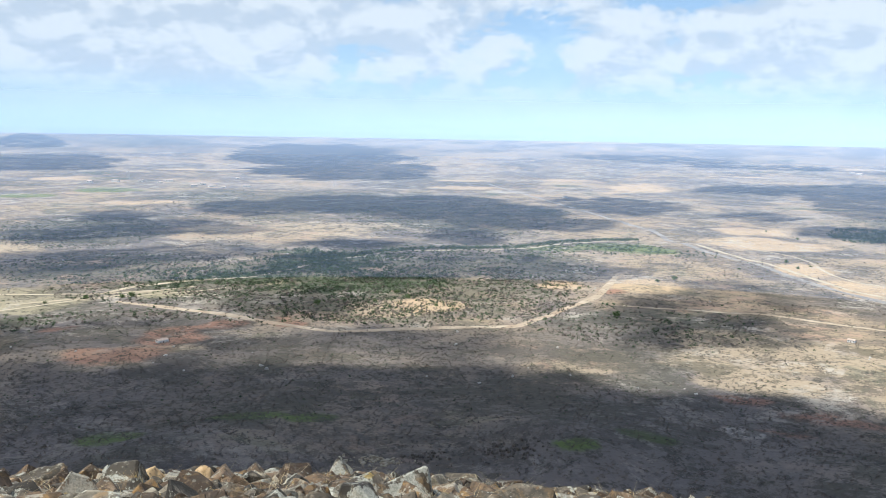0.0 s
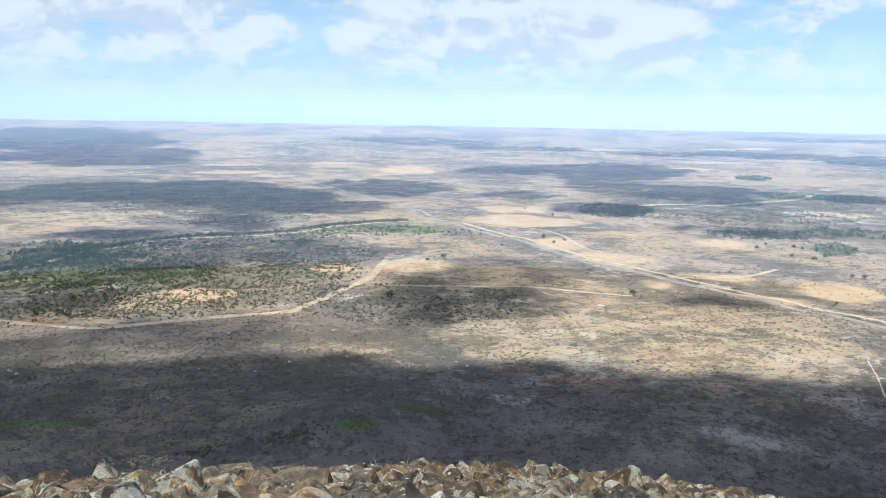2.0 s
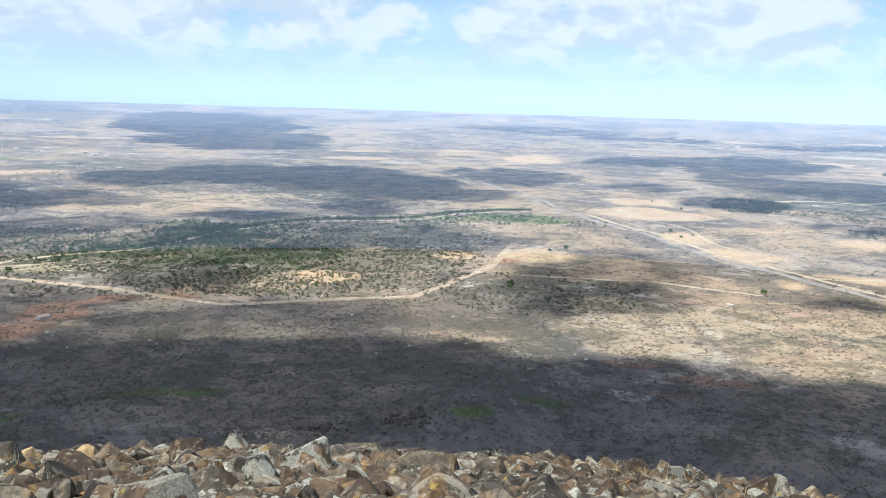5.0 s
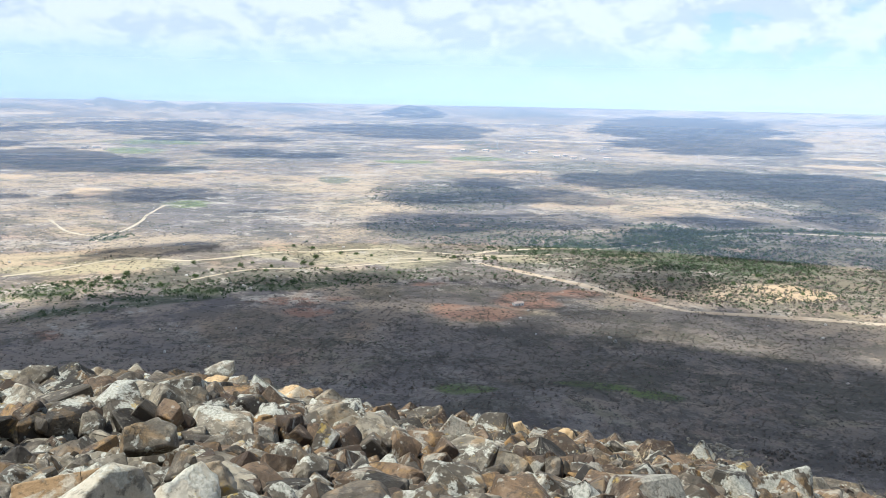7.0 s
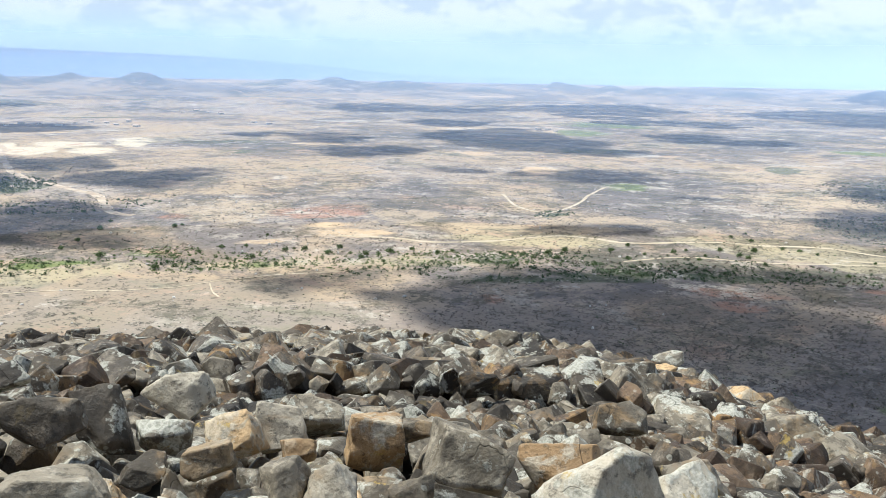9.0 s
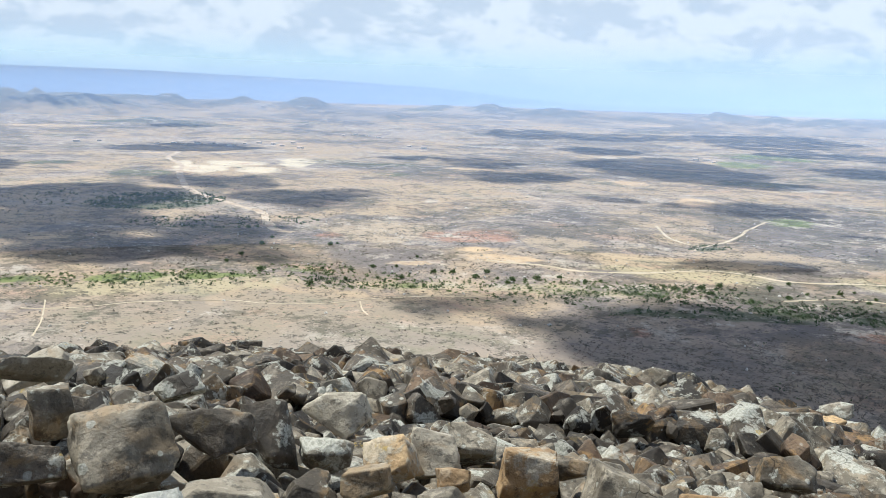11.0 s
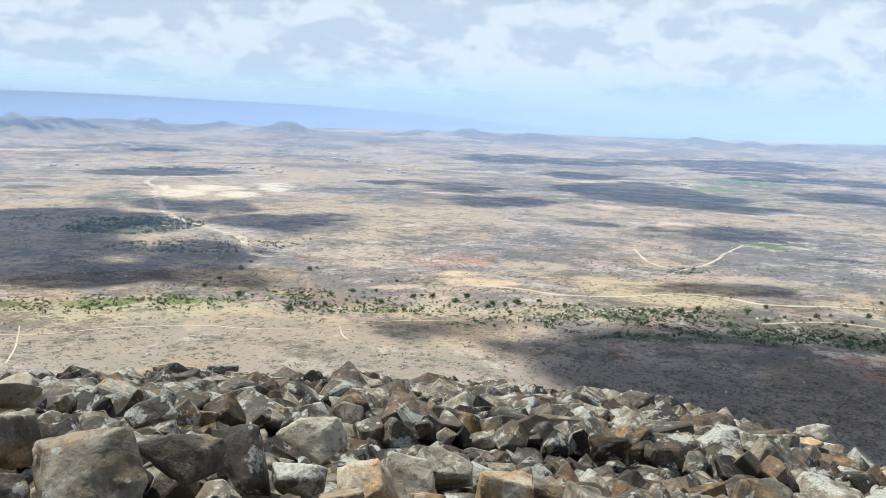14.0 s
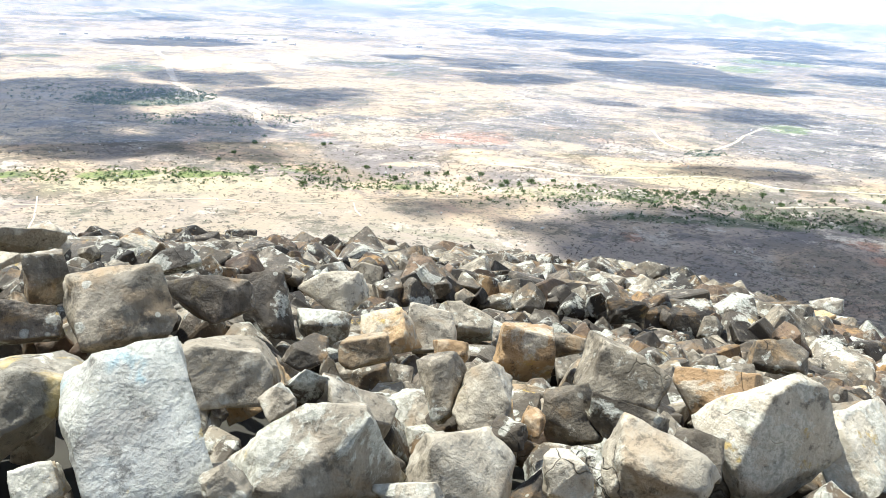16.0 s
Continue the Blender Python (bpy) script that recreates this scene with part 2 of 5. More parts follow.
    # joints and hairline cracks
    bent = node(nt, "ShaderNodeVectorMath", p_operation="ADD", i0=at, i1=node(nt, "ShaderNodeVectorMath", p_operation="SCALE", i0=node(nt, "ShaderNodeTexNoise", Vector=at, Scale=5.0, Detail=3.0).outputs[1], Scale=0.22).outputs[0]).outputs[0]
    edge = node(nt, "ShaderNodeTexVoronoi", Vector=bent, Scale=3.1)
    edge.feature = "DISTANCE_TO_EDGE"
    crack = calc(nt, "MULTIPLY", ramp(nt, edge.outputs[0], 0.0, 0.008, 1.0, 0.0), ramp(nt, noise_at(nt, at, 1.9, 2.0), 0.57, 0.63))
    col = blend(nt, calc(nt, "MULTIPLY", crack, 0.5), col, (0.03, 0.025, 0.02))
    h = calc(nt, "ADD", calc(nt, "MULTIPLY", mid_n, 0.75), calc(nt, "MULTIPLY", fine, 0.2))
    h = calc(nt, "SUBTRACT", calc(nt, "ADD", h, calc(nt, "MULTIPLY", crust, 0.03)), calc(nt, "MULTIPLY", crack, 0.45))
    finish(nt, out, col, ramp(nt, patch, 0.4, 0.65, 0.6, 0.92), h, 0.034, 0.85)
    return m


ground_mat = plain_material()
rock_grey = rock_material("grey_brown_basalt", (0.085, 0.068, 0.047), (0.32, 0.266, 0.185), (0.54, 0.47, 0.35), 0.75, 0.45, None, 0.5)
rock_dark = rock_material("dark_basalt", (0.032, 0.026, 0.019), (0.15, 0.118, 0.082), (0.36, 0.30, 0.215), 0.65, 0.5)
rock_orange = rock_material("ochre_basalt", (0.32, 0.20, 0.095), (0.57, 0.385, 0.195), (0.66, 0.53, 0.36), 0.45, 0.5, None, 0.15)
rock_rusty = rock_material("rusty_basalt", (0.06, 0.038, 0.023), (0.18, 0.115, 0.065), (0.36, 0.27, 0.18), 0.45, 0.85)
rock_pale = rock_material("pale_basalt", (0.28, 0.234, 0.166), (0.505, 0.432, 0.315), (0.66, 0.585, 0.45), 0.6, 0.4, None, 0.2)
rock_painted = rock_material("pale_basalt_with_blue_paint", (0.31, 0.292, 0.245), (0.43, 0.41, 0.35), (0.54, 0.515, 0.44), 0.45, 0.15, (0.26, 0.45, 0.50), 0.12)
rock_mossy = rock_material("basalt_with_yellow_lichen", (0.16, 0.138, 0.10), (0.36, 0.31, 0.23), (0.54, 0.485, 0.37), 0.7, 0.4, (0.50, 0.34, 0.07), 0.35)


def simple_material(name, a, b, scale, rough=0.9, third=None):
    m, nt, out = material(name)
    at = node(nt, "ShaderNodeNewGeometry").outputs["Position"]
    isl = node(nt, "ShaderNodeNewGeometry").outputs["Random Per Island"]
    col = blend(nt, ramp(nt, noise_at(nt, at, scale, 4.0), 0.35, 0.65), a, b)
    if third:
        col = blend(nt, ramp(nt, isl, 0.45, 1.0, 0.0, 0.8), col, third)
    finish(nt, out, col, rough)
    return m


road_mat = simple_material("packed_dirt", (0.42, 0.31, 0.21), (0.56, 0.45, 0.32), 0.06)
track_mat = simple_material("pale_track_sand", (0.46, 0.37, 0.25), (0.58, 0.48, 0.34), 0.05)
asphalt_mat = simple_material("worn_asphalt", (0.27, 0.24, 0.21), (0.38, 0.335, 0.285), 0.05)
dry_bush_mat = simple_material("leafless_scrub", (0.16, 0.138, 0.112), (0.24, 0.205, 0.165), 0.02, 0.95, (0.31, 0.265, 0.21))
thicket_mat = simple_material("leafless_thicket", (0.115, 0.102, 0.09), (0.215, 0.192, 0.168), 0.03, 0.95, (0.235, 0.165, 0.125))
green_bush_mat = simple_material("green_scrub", (0.05, 0.08, 0.042), (0.085, 0.122, 0.06), 0.02, 0.9, (0.13, 0.16, 0.078))
cloud_mat = simple_material("cloud", (0.9, 0.9, 0.9), (0.95, 0.95, 0.95), 0.01)

# ---- terrain ----
PLAIN = -150.0
# patches of the plain: azimuth, distance, half depth, half width in degrees (and, for shade, how dense the cloud is)
SHADE_a = [
    (7.8, 3472, 354, 5.9, 0.9), (8.5, 2902, 236, 2.8, 0.8), (3.6, 3089, 276, 3.0, 0.8), (7.3, 1837, 227, 4.5, 0.85), (0.3, 1716, 309, 4.9, 0.85), (-5.1, 1565, 255, 3.1, 0.8),
    (-1.1, 1262, 111, 2.8, 0.7), (-11.4, 1924, 210, 4.5, 0.6), (7.1, 1140, 48, 3.5, 0.75), (9.0, 3819, 145, 3.4, 0.7), (-22.3, 2554, 174, 4.5, 0.75), (-27.5, 2601, 280, 4.0, 0.8),
    (-27.6, 2026, 220, 3.7, 0.7), (-31.6, 1967, 238, 4.2, 0.8), (-34.1, 1763, 120, 2.1, 0.7), (-26.9, 1512, 129, 2.0, 0.6), (-35.6, 1264, 61, 5.1, 0.5), (-36.9, 3409, 145, 6.3, 0.8),
]
SHADE_b = [
    (-41.4, 3351, 185, 2.8, 0.8), (-38.5, 4174, 103, 4.8, 0.6), (-20.8, 3486, 104, 4.5, 0.55), (-14.8, 3666, 135, 4.1, 0.5), (-18.2, 2496, 106, 2.3, 0.6), (-30.0, 3339, 100, 2.9, 0.6),
    (-41.9, 1943, 145, 2.5, 0.5), (-18.4, 906, 24, 2.1, 0.55), (-18.4, 686, 56, 5.0, 0.45), (-33.4, 739, 27, 3.5, 0.5), (-14.2, 627, 33, 2.3, 0.45), (24.4, 3297, 280, 3.5, 0.8),
    (25.6, 4011, 176, 2.2, 0.6), (8.5, 3767, 377, 4.8, 0.85), (6.3, 2904, 331, 6.0, 0.85), (21.3, 1552, 125, 2.2, 0.75), (25.9, 1287, 79, 2.2, 0.55), (19.7, 1317, 71, 6.1, 0.55),
]
SHADE_c = [
    (24.7, 1041, 105, 5.1, 0.6), (16.9, 1081, 70, 4.2, 0.55), (14.4, 1295, 56, 2.5, 0.5), (10.1, 747, 76, 4.5, 0.4), (3.2, 976, 118, 10.6, 0.35), (-6.4, 950, 78, 6.1, 0.35),
    (-14.0, 742, 76, 3.3, 0.5), (-18.9, 807, 57, 4.1, 0.35), (-20.6, 1744, 101, 3.0, 0.6), (-25.4, 2442, 303, 3.7, 0.8), (-25.5, 1520, 114, 2.8, 0.7), (-12.8, 3766, 158, 3.9, 0.6),
    (-2.9, 1571, 234, 4.9, 0.8), (-8.2, 1442, 131, 3.4, 0.6), (49.8, 2163, 304, 4.5, 0.9), (53.1, 2642, 124, 3.0, 0.8), (46.3, 1977, 232, 3.9, 0.9), (42.0, 1808, 95, 2.6, 0.7),
]
SHADE_d = [
    (57.7, 1738, 126, 3.4, 0.8), (37.1, 2332, 101, 2.6, 0.8), (33.3, 2233, 97, 3.0, 0.8), (43.5, 1340, 80, 2.2, 0.7), (52.0, 1388, 48, 1.7, 0.6), (36.4, 1145, 32, 1.3, 0.6),
    (57.5, 3384, 116, 2.5, 0.6), (52.1, 3240, 95, 3.0, 0.6), (41.9, 3339, 201, 4.7, 0.65), (40.5, 2863, 138, 3.0, 0.6), (29.6, 3303, 228, 4.9, 0.7), (25.8, 3093, 171, 4.5, 0.7),
    (36.0, 2813, 116, 2.3, 0.6), (43.6, 850, 34, 3.7, 0.7), (23.8, 1298, 65, 3.7, 0.65), (18.3, 1375, 110, 4.0, 0.7), (20.9, 1552, 65, 2.2, 0.65), (14.7, 1325, 61, 2.4, 0.5),
]
SHADE_e = [
    (26.4, 1061, 57, 3.0, 0.6), (20.0, 1058, 55, 4.0, 0.55), (13.1, 1695, 158, 3.4, 0.8), (86.7, 1342, 148, 6.2, 0.95), (87.8, 1083, 136, 6.4, 0.95), (85.2, 880, 80, 6.7, 0.95),
    (78.2, 966, 123, 4.0, 0.7), (77.5, 827, 48, 3.3, 0.6), (73.8, 1292, 91, 4.1, 0.85), (77.4, 1526, 132, 2.9, 0.75), (80.6, 1580, 104, 1.7, 0.8), (70.0, 1364, 78, 1.5, 0.6),
    (80.2, 2422, 139, 5.2, 0.85), (90.7, 1914, 133, 1.4, 0.7), (65.2, 2189, 79, 2.3, 0.6), (60.6, 2076, 144, 2.6, 0.55), (58.7, 1729, 123, 3.8, 0.65), (79.9, 3242, 44, 2.1, 0.7),
]
SHADE_f = [
    (88.7, 3888, 57, 4.6, 0.5), (37.2, 2301, 159, 2.1, 0.8), (52.1, 3238, 148, 3.3, 0.6), (57.7, 3228, 150, 3.0, 0.6), (42.4, 3156, 208, 3.9, 0.6), (42.8, 870, 33, 3.4, 0.6),
    (46.9, 1355, 52, 2.1, 0.55), (42.1, 1379, 87, 2.6, 0.65), (48.9, 3323, 125, 2.5, 0.5), (64.2, 621, 38, 2.3, 0.55), (61.0, 635, 38, 2.7, 0.45),
]
SAND_a = [
    (-12.9, 2446, 190, 1.7), (-1.1, 2343, 78, 2.8), (-19.8, 1461, 82, 2.3), (-21.0, 1286, 86, 3.8), (-22.9, 1048, 54, 2.3), (-26.7, 946, 52, 3.0),
    (-29.8, 819, 32, 1.8), (-13.3, 874, 44, 2.7), (-8.0, 860, 38, 2.1), (-27.7, 1198, 41, 2.9), (-33.9, 1133, 48, 2.4), (-33.7, 875, 19, 2.5),
    (-40.8, 848, 58, 2.9), (-31.8, 2761, 88, 3.2), (0.8, 735, 34, 2.8), (-24.3, 1989, 65, 2.1), (-40.4, 1621, 56, 2.2), (-36.9, 779, 24, 3.1),
    (58.8, 808, 21, 2.7), (65.4, 771, 16, 2.1), (69.2, 689, 8, 3.5), (46.5, 1404, 51, 1.0),
]
SAND_b = [
    (60.8, 858, 24, 1.9), (78.3, 637, 20, 0.7),
]
TAN = [
    (7.4, 1336, 114, 4.8), (-25.0, 634, 58, 9.8), (-36.1, 610, 50, 9.0), (-21.2, 546, 28, 4.7), (67.0, 966, 92, 4.2), (55.8, 903, 71, 3.4),
    (49.8, 858, 34, 3.6), (6.3, 1309, 148, 4.2), (20.9, 596, 22, 5.8), (-8.5, 550, 23, 4.2), (-19.5, 597, 44, 6.9), (39.0, 912, 47, 7.5),
    (29.5, 1176, 86, 5.7), (30.7, 1476, 117, 5.7), (11.3, 1303, 93, 4.7), (3.2, 724, 39, 3.5),
]
STRAW = [
    (25.4, 793, 57, 4.1), (18.0, 812, 29, 2.8), (46.5, 791, 34, 7.2), (29.4, 822, 56, 8.8), (55.3, 683, 21, 4.9), (81.8, 697, 31, 10.5),
    (66.9, 685, 23, 6.2), (11.5, 856, 19, 2.2), (-13.3, 1147, 46, 2.7),
]
RED = [
    (10.8, 673, 12, 1.0), (16.3, 672, 9, 1.4), (24.2, 680, 17, 2.6), (18.1, 627, 17, 3.2), (49.6, 580, 9, 0.9), (32.9, 592, 16, 2.3),
    (33.7, 626, 14, 3.9), (17.9, 643, 30, 2.2), (21.6, 590, 30, 4.2), (14.4, 677, 17, 1.8), (49.2, 572, 9, 0.9), (70.8, 928, 16, 1.5),
    (60.8, 939, 57, 3.4), (-25.2, 491, 13, 4.6), (-40.5, 476, 10, 2.0), (-20.1, 508, 9, 2.3), (-23.3, 459, 8, 2.3), (-11.4, 827, 20, 1.1),
    (10.2, 665, 8, 1.2),
]
GREEN = [
    (9.4, 1021, 61, 2.5), (5.8, 1040, 35, 3.0), (6.3, 841, 83, 6.2), (-26.9, 1491, 108, 2.2), (-35.3, 2499, 81, 1.0), (-37.8, 1969, 83, 2.0),
    (-41.3, 1967, 89, 2.2), (-35.6, 1227, 42, 2.7), (-41.5, 1322, 50, 2.8), (-40.3, 1139, 48, 1.2), (7.8, 957, 50, 5.3), (13.4, 877, 33, 4.0),
    (35.2, 676, 15, 5.0), (42.1, 647, 15, 3.8), (18.1, 862, 27, 2.5), (7.8, 960, 46, 3.5), (45.4, 956, 25, 1.3), (81.7, 1250, 87, 3.8),
    (47.8, 623, 10, 5.4), (39.2, 674, 15, 3.5), (49.3, 696, 20, 1.6),
]
GRASS = [
    (-12.6, 1157, 45, 3.4), (-7.3, 1129, 26, 2.2), (72.3, 743, 21, 1.8), (78.2, 718, 13, 2.9), (83.6, 727, 17, 3.1), (89.8, 740, 18, 1.9),
    (65.3, 685, 15, 1.2), (40.4, 1211, 28, 1.6), (40.5, 1251, 35, 1.7), (22.1, 420, 13, 2.4), (13.1, 441, 8, 3.0), (-14.3, 413, 9, 2.8),
    (-9.5, 385, 6, 2.0), (9.0, 432, 9, 1.9), (-10.2, 388, 6, 1.5), (-33.7, 1661, 37, 2.1), (43.6, 2371, 134, 2.3), (42.7, 2697, 134, 2.9),
    (22.1, 2203, 74, 2.6), (26.2, 2063, 71, 2.2),
]
PALE = [
    (79.0, 1802, 99, 1.6), (76.7, 1932, 86, 2.2), (74.9, 1756, 94, 1.6), (72.9, 1966, 133, 1.3), (79.9, 1886, 94, 0.5),
]
STONY = [
    (-20.6, 446, 6, 1.6), (-37.2, 399, 9, 2.4), (-34.4, 405, 7, 1.4), (-20.8, 450, 6, 1.7), (63.8, 1279, 25, 0.5), (-30.1, 492, 6, 1.5),
    (-39.5, 1525, 128, 2.6),
]

THICK_a = [(3.7, 823, 144, 12.3), (2.7, 809, 142, 10.5), (8.8, 868, 179, 14.6), (21.3, 981, 101, 7.0), (-4.6, 968, 125, 5.7), (-33.9, 1672, 282, 7.9), (32.2, 712, 35, 14.3), (23.6, 1351, 184, 5.0), (-37.2, 1422, 202, 4.0), (-13.5, 692, 75, 7.1), (-1.4, 1523, 298, 7.2), (8.1, 1807, 380, 11.3)]
SCRUB_a = [(10, 380, 150, 46), (-20, 400, 120, 40), (40, 480, 110, 16), (12, 560, 90, 28), (-12, 640, 70, 9)]
HILLS = [   # azimuth, distance, height above the plain's run, half widths (degrees, metres)
    (89.9, 4051, 73, 3.71, 250), (83.2, 4253, 55, 2.0, 158), (80.7, 4171, 52, 1.28, 100), (78.1, 4223, 19, 0.86, 90), (82.4, 3381, 33, 1.14, 90), (79.9, 3368, 12, 1.71, 107),
    (72.3, 4205, 63, 1.71, 134), (66.3, 3866, 18, 0.74, 90), (63.4, 4404, 24, 0.71, 90), (60.0, 4339, 46, 1.71, 138), (56.4, 4200, 23, 1.57, 123), (76.7, 4389, 43, 1.14, 93),
    (87.2, 4001, 36, 2.28, 170), (83.9, 3955, 34, 1.71, 126), (45.1, 4200, 46, 1.71, 134), (42.2, 4086, 53, 1.0, 90), (39.3, 4108, 43, 1.71, 131), (34.1, 4097, 22, 1.71, 130),
    (25.9, 4234, 23, 1.71, 135), (18.6, 4132, 14, 2.85, 219), (55.2, 4216, 30, 2.0, 157), (25.9, 4108, 31, 1.43, 109), (20.2, 4024, 22, 2.28, 171), (50.3, 4166, 8, 1.14, 90),
]


def smooth(t):
    t = np.clip(t, 0.0, 1.0)
    return t * t * (3 - 2 * t)


def value_noise(x, y, seed=0):
    """Smooth noise on a lattice, from -1 to 1, for arrays."""
    xi, yi = np.floor(x).astype(np.int64), np.floor(y).astype(np.int64)
    fx, fy = x - xi, y - yi

    def corner(i, j):
        h = (i * 374761393 + j * 668265263 + seed * 1442695041) & 0xFFFFFFFF
        h = ((h ^ (h >> 13)) * 1274126177) & 0xFFFFFFFF
        return ((h ^ (h >> 16)) & 0xFFFF) / 32767.5 - 1.0

    fx, fy = fx * fx * (3 - 2 * fx), fy * fy * (3 - 2 * fy)
    a = corner(xi, yi) * (1 - fx) + corner(xi + 1, yi) * fx
    b = corner(xi, yi + 1) * (1 - fx) + corner(xi + 1, yi + 1) * fx
    return a * (1 - fy) + b * fy


def pile_slope(az):
    return np.interp(az, [-180, -60, -8, 6, 27, 45, 75, 88, 120, 180], [0.33, 0.358, 0.376, 0.364, 0.334, 0.26, 0.23, 0.212, 0.212, 0.33])


def pile_height(x, y):
    """The top of the rock pile: it falls away from the standpoint to a rim."""
    x, y = np.asarray(x, float), np.asarray(y, float)
    r, az = np.hypot(x, y), np.degrees(np.arctan2(-x, y))
    z = -1.0 - pile_slope(az) * r - 0.75 * np.exp(-(r / 1.5) ** 2)
    z = z + 0.45 * np.exp(-((az - 96) / 14) ** 2 - ((r - 5.0) / 2.2) ** 2)
    return z - 0.40 * np.maximum(0.0, r - 11.5)


def terrain_height(x, y):
    x, y = np.asarray(x, float), np.asarray(y, float)
    r, az = np.hypot(x, y), np.degrees(np.arctan2(-x, y))
    # beyond 2000 m the plain bends up to meet the camera's eye-level horizon
    s = np.clip((r - 2000) / 2700, 0, 1.05)
    plain_z = PLAIN + 138 * s * s
    plain_z = plain_z + smooth((r - 250) / 200) * (2.2 * value_noise(x / 90, y / 90, 3) + 1.1 * value_noise(x / 34, y / 34, 4)) * smooth((2600 - r) / 1500)
    plain_z = plain_z + 5.0 * np.exp(-((r - 395) / 38) ** 2) * (1 + value_noise(x / 60, y / 60, 8))
    for a, d, h, wa, wr in HILLS:
        bump = np.exp(-np.abs((az - a + 0.5 * wa * value_noise(x / 160, y / 160, 13)) / wa) ** 1.7 - ((r - d) / wr) ** 2)
        plain_z = plain_z + 0.72 * h * bump * (1 + 0.3 * value_noise(x / 90, y / 90, 11) + 0.25 * value_noise(x / 38, y / 38, 12))
    mesa = smooth((r - 4580) / 100) * np.interp(az, [50, 56, 63.4, 71, 81, 91, 180], [0, 12, 64, 94, 110, 113, 115])
    plain_z = plain_z + mesa * (1 + 0.025 * value_noise(x / 300, y / 300, 5))
    rim_z = pile_height(11.5 * np.sin(np.radians(-az)), 11.5 * np.cos(np.radians(az)))
    cone = np.where(r < 11.5, pile_height(x, y) - 0.36 - 0.14 * smooth((7.0 - r) / 1.5), rim_z - 0.34 - 0.64 * (r - 11.5))
    # unseen rise added behind the standpoint, to keep sky light off the rock fronts
    back = smooth((np.cos(np.radians(az - 205)) - 0.12) / 0.5)
    cone = cone + back * np.interp(r, [1.5, 60, 120, 300, 500], [0, 70, 92, 60, 0])
    k = 14.0
    m = np.maximum(plain_z, cone)
    return m + k * np.log(np.exp((plain_z - m) / k) + np.exp((cone - m) / k)) * smooth((r - 40) / 120)


def patch_field(patches, x, y):
    r, az = np.hypot(x, y), np.degrees(np.arctan2(-x, y))
    f = np.zeros_like(r)
    wob = 0.35 * value_noise(x / 70, y / 70, 21) + 0.3 * value_noise(x / 24, y / 24, 22) + 0.55 * value_noise(x / 170, y / 170, 23) * smooth((r - 700) / 600)
    for a, d, dr, da in patches:
        q = ((az - a) / da) ** 2 + ((r - d) / dr) ** 2
        f = np.maximum(f, np.clip(1.25 - q + wob, 0, 1))
    return f


def hill_field(x, y):
    """How far a place lies up one of the far hills."""
    r, az = np.hypot(x, y), np.degrees(np.arctan2(-x, y))
    f = np.zeros_like(r)
    for a, d, h, wa, wr in HILLS:
        f = np.maximum(f, np.exp(-((az - a) / wa) ** 2 - ((r - d) / wr) ** 2))
    f = np.maximum(f, smooth((r - 4560) / 60) * smooth((az - 52) / 8))
    return np.clip(f * 1.5, 0, 1)


def quick_mesh(name, verts, faces, mat, smooth_shade=False):
    """A mesh from arrays: verts n x 3, faces m x k of one length k."""
    me = bpy.data.meshes.new(name)
    verts, faces = np.asarray(verts, np.float32), np.asarray(faces, np.int32)
    k = faces.shape[1]
    me.vertices.add(len(verts))
    me.vertices.foreach_set("co", verts.ravel())
    me.loops.add(faces.size)
    me.loops.foreach_set("vertex_index", faces.ravel())
    me.polygons.add(len(faces))
    me.polygons.foreach_set("loop_start", np.arange(0, faces.size, k, dtype=np.int32))
    me.polygons.foreach_set("loop_total", np.full(len(faces), k, np.int32))
    me.polygons.foreach_set("use_smooth", np.full(len(faces), smooth_shade))
    me.update(calc_edges=True)
    me.materials.append(mat)
    return me


def build_ground():
    az = np.radians(np.concatenate([np.arange(-58, 108, 0.3), np.arange(108, 302, 3.0)]))
    rr = np.concatenate([[0.0, 1.0, 2.0, 3.5], np.geomspace(5.0, 4780.0, 470)])
    n, k = len(rr), len(az)
    x, y = -np.outer(rr, np.sin(az)), np.outer(rr, np.cos(az))
    z = terrain_height(x, y)
    verts = np.stack([x, y, z], -1).reshape(-1, 3)
    i, j = np.meshgrid(np.arange(n - 1), np.arange(k), indexing="ij")
    a, b = i * k + j, i * k + (j + 1) % k
    faces = np.stack([a, b, b + k, a + k], -1).reshape(-1, 4)[:, ::-1]
    me = quick_mesh("ground", verts, faces, ground_mat, True)
    px, py = x.ravel(), y.ravel()
    rg = random.Random(19)
    fields = [(rg.uniform(-50, 98), rg.uniform(1500, 4500), rg.uniform(15, 70), rg.uniform(0.6, 3.2)) for _ in range(150)]
    # rubble also carries the painted crevice shade under the rock pile
    for name, patches in (("scrubby", SCRUB_a), ("thick", THICK_a + fields[100:]), ("tan", TAN), ("sand", SAND_a + SAND_b + fields[:40]),
                          ("green", GREEN + fields[60:100]), ("straw", STRAW), ("red", RED), ("stony", STONY + fields[40:60]),
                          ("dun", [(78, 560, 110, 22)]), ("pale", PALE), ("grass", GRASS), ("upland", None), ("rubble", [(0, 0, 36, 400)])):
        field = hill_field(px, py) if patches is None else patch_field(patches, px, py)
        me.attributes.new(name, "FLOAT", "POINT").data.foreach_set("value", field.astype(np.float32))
    tagged(new("ground", me), "dry scrub plain with tan and reddish soil below the hill", "ground", kind="structure")


build_ground()


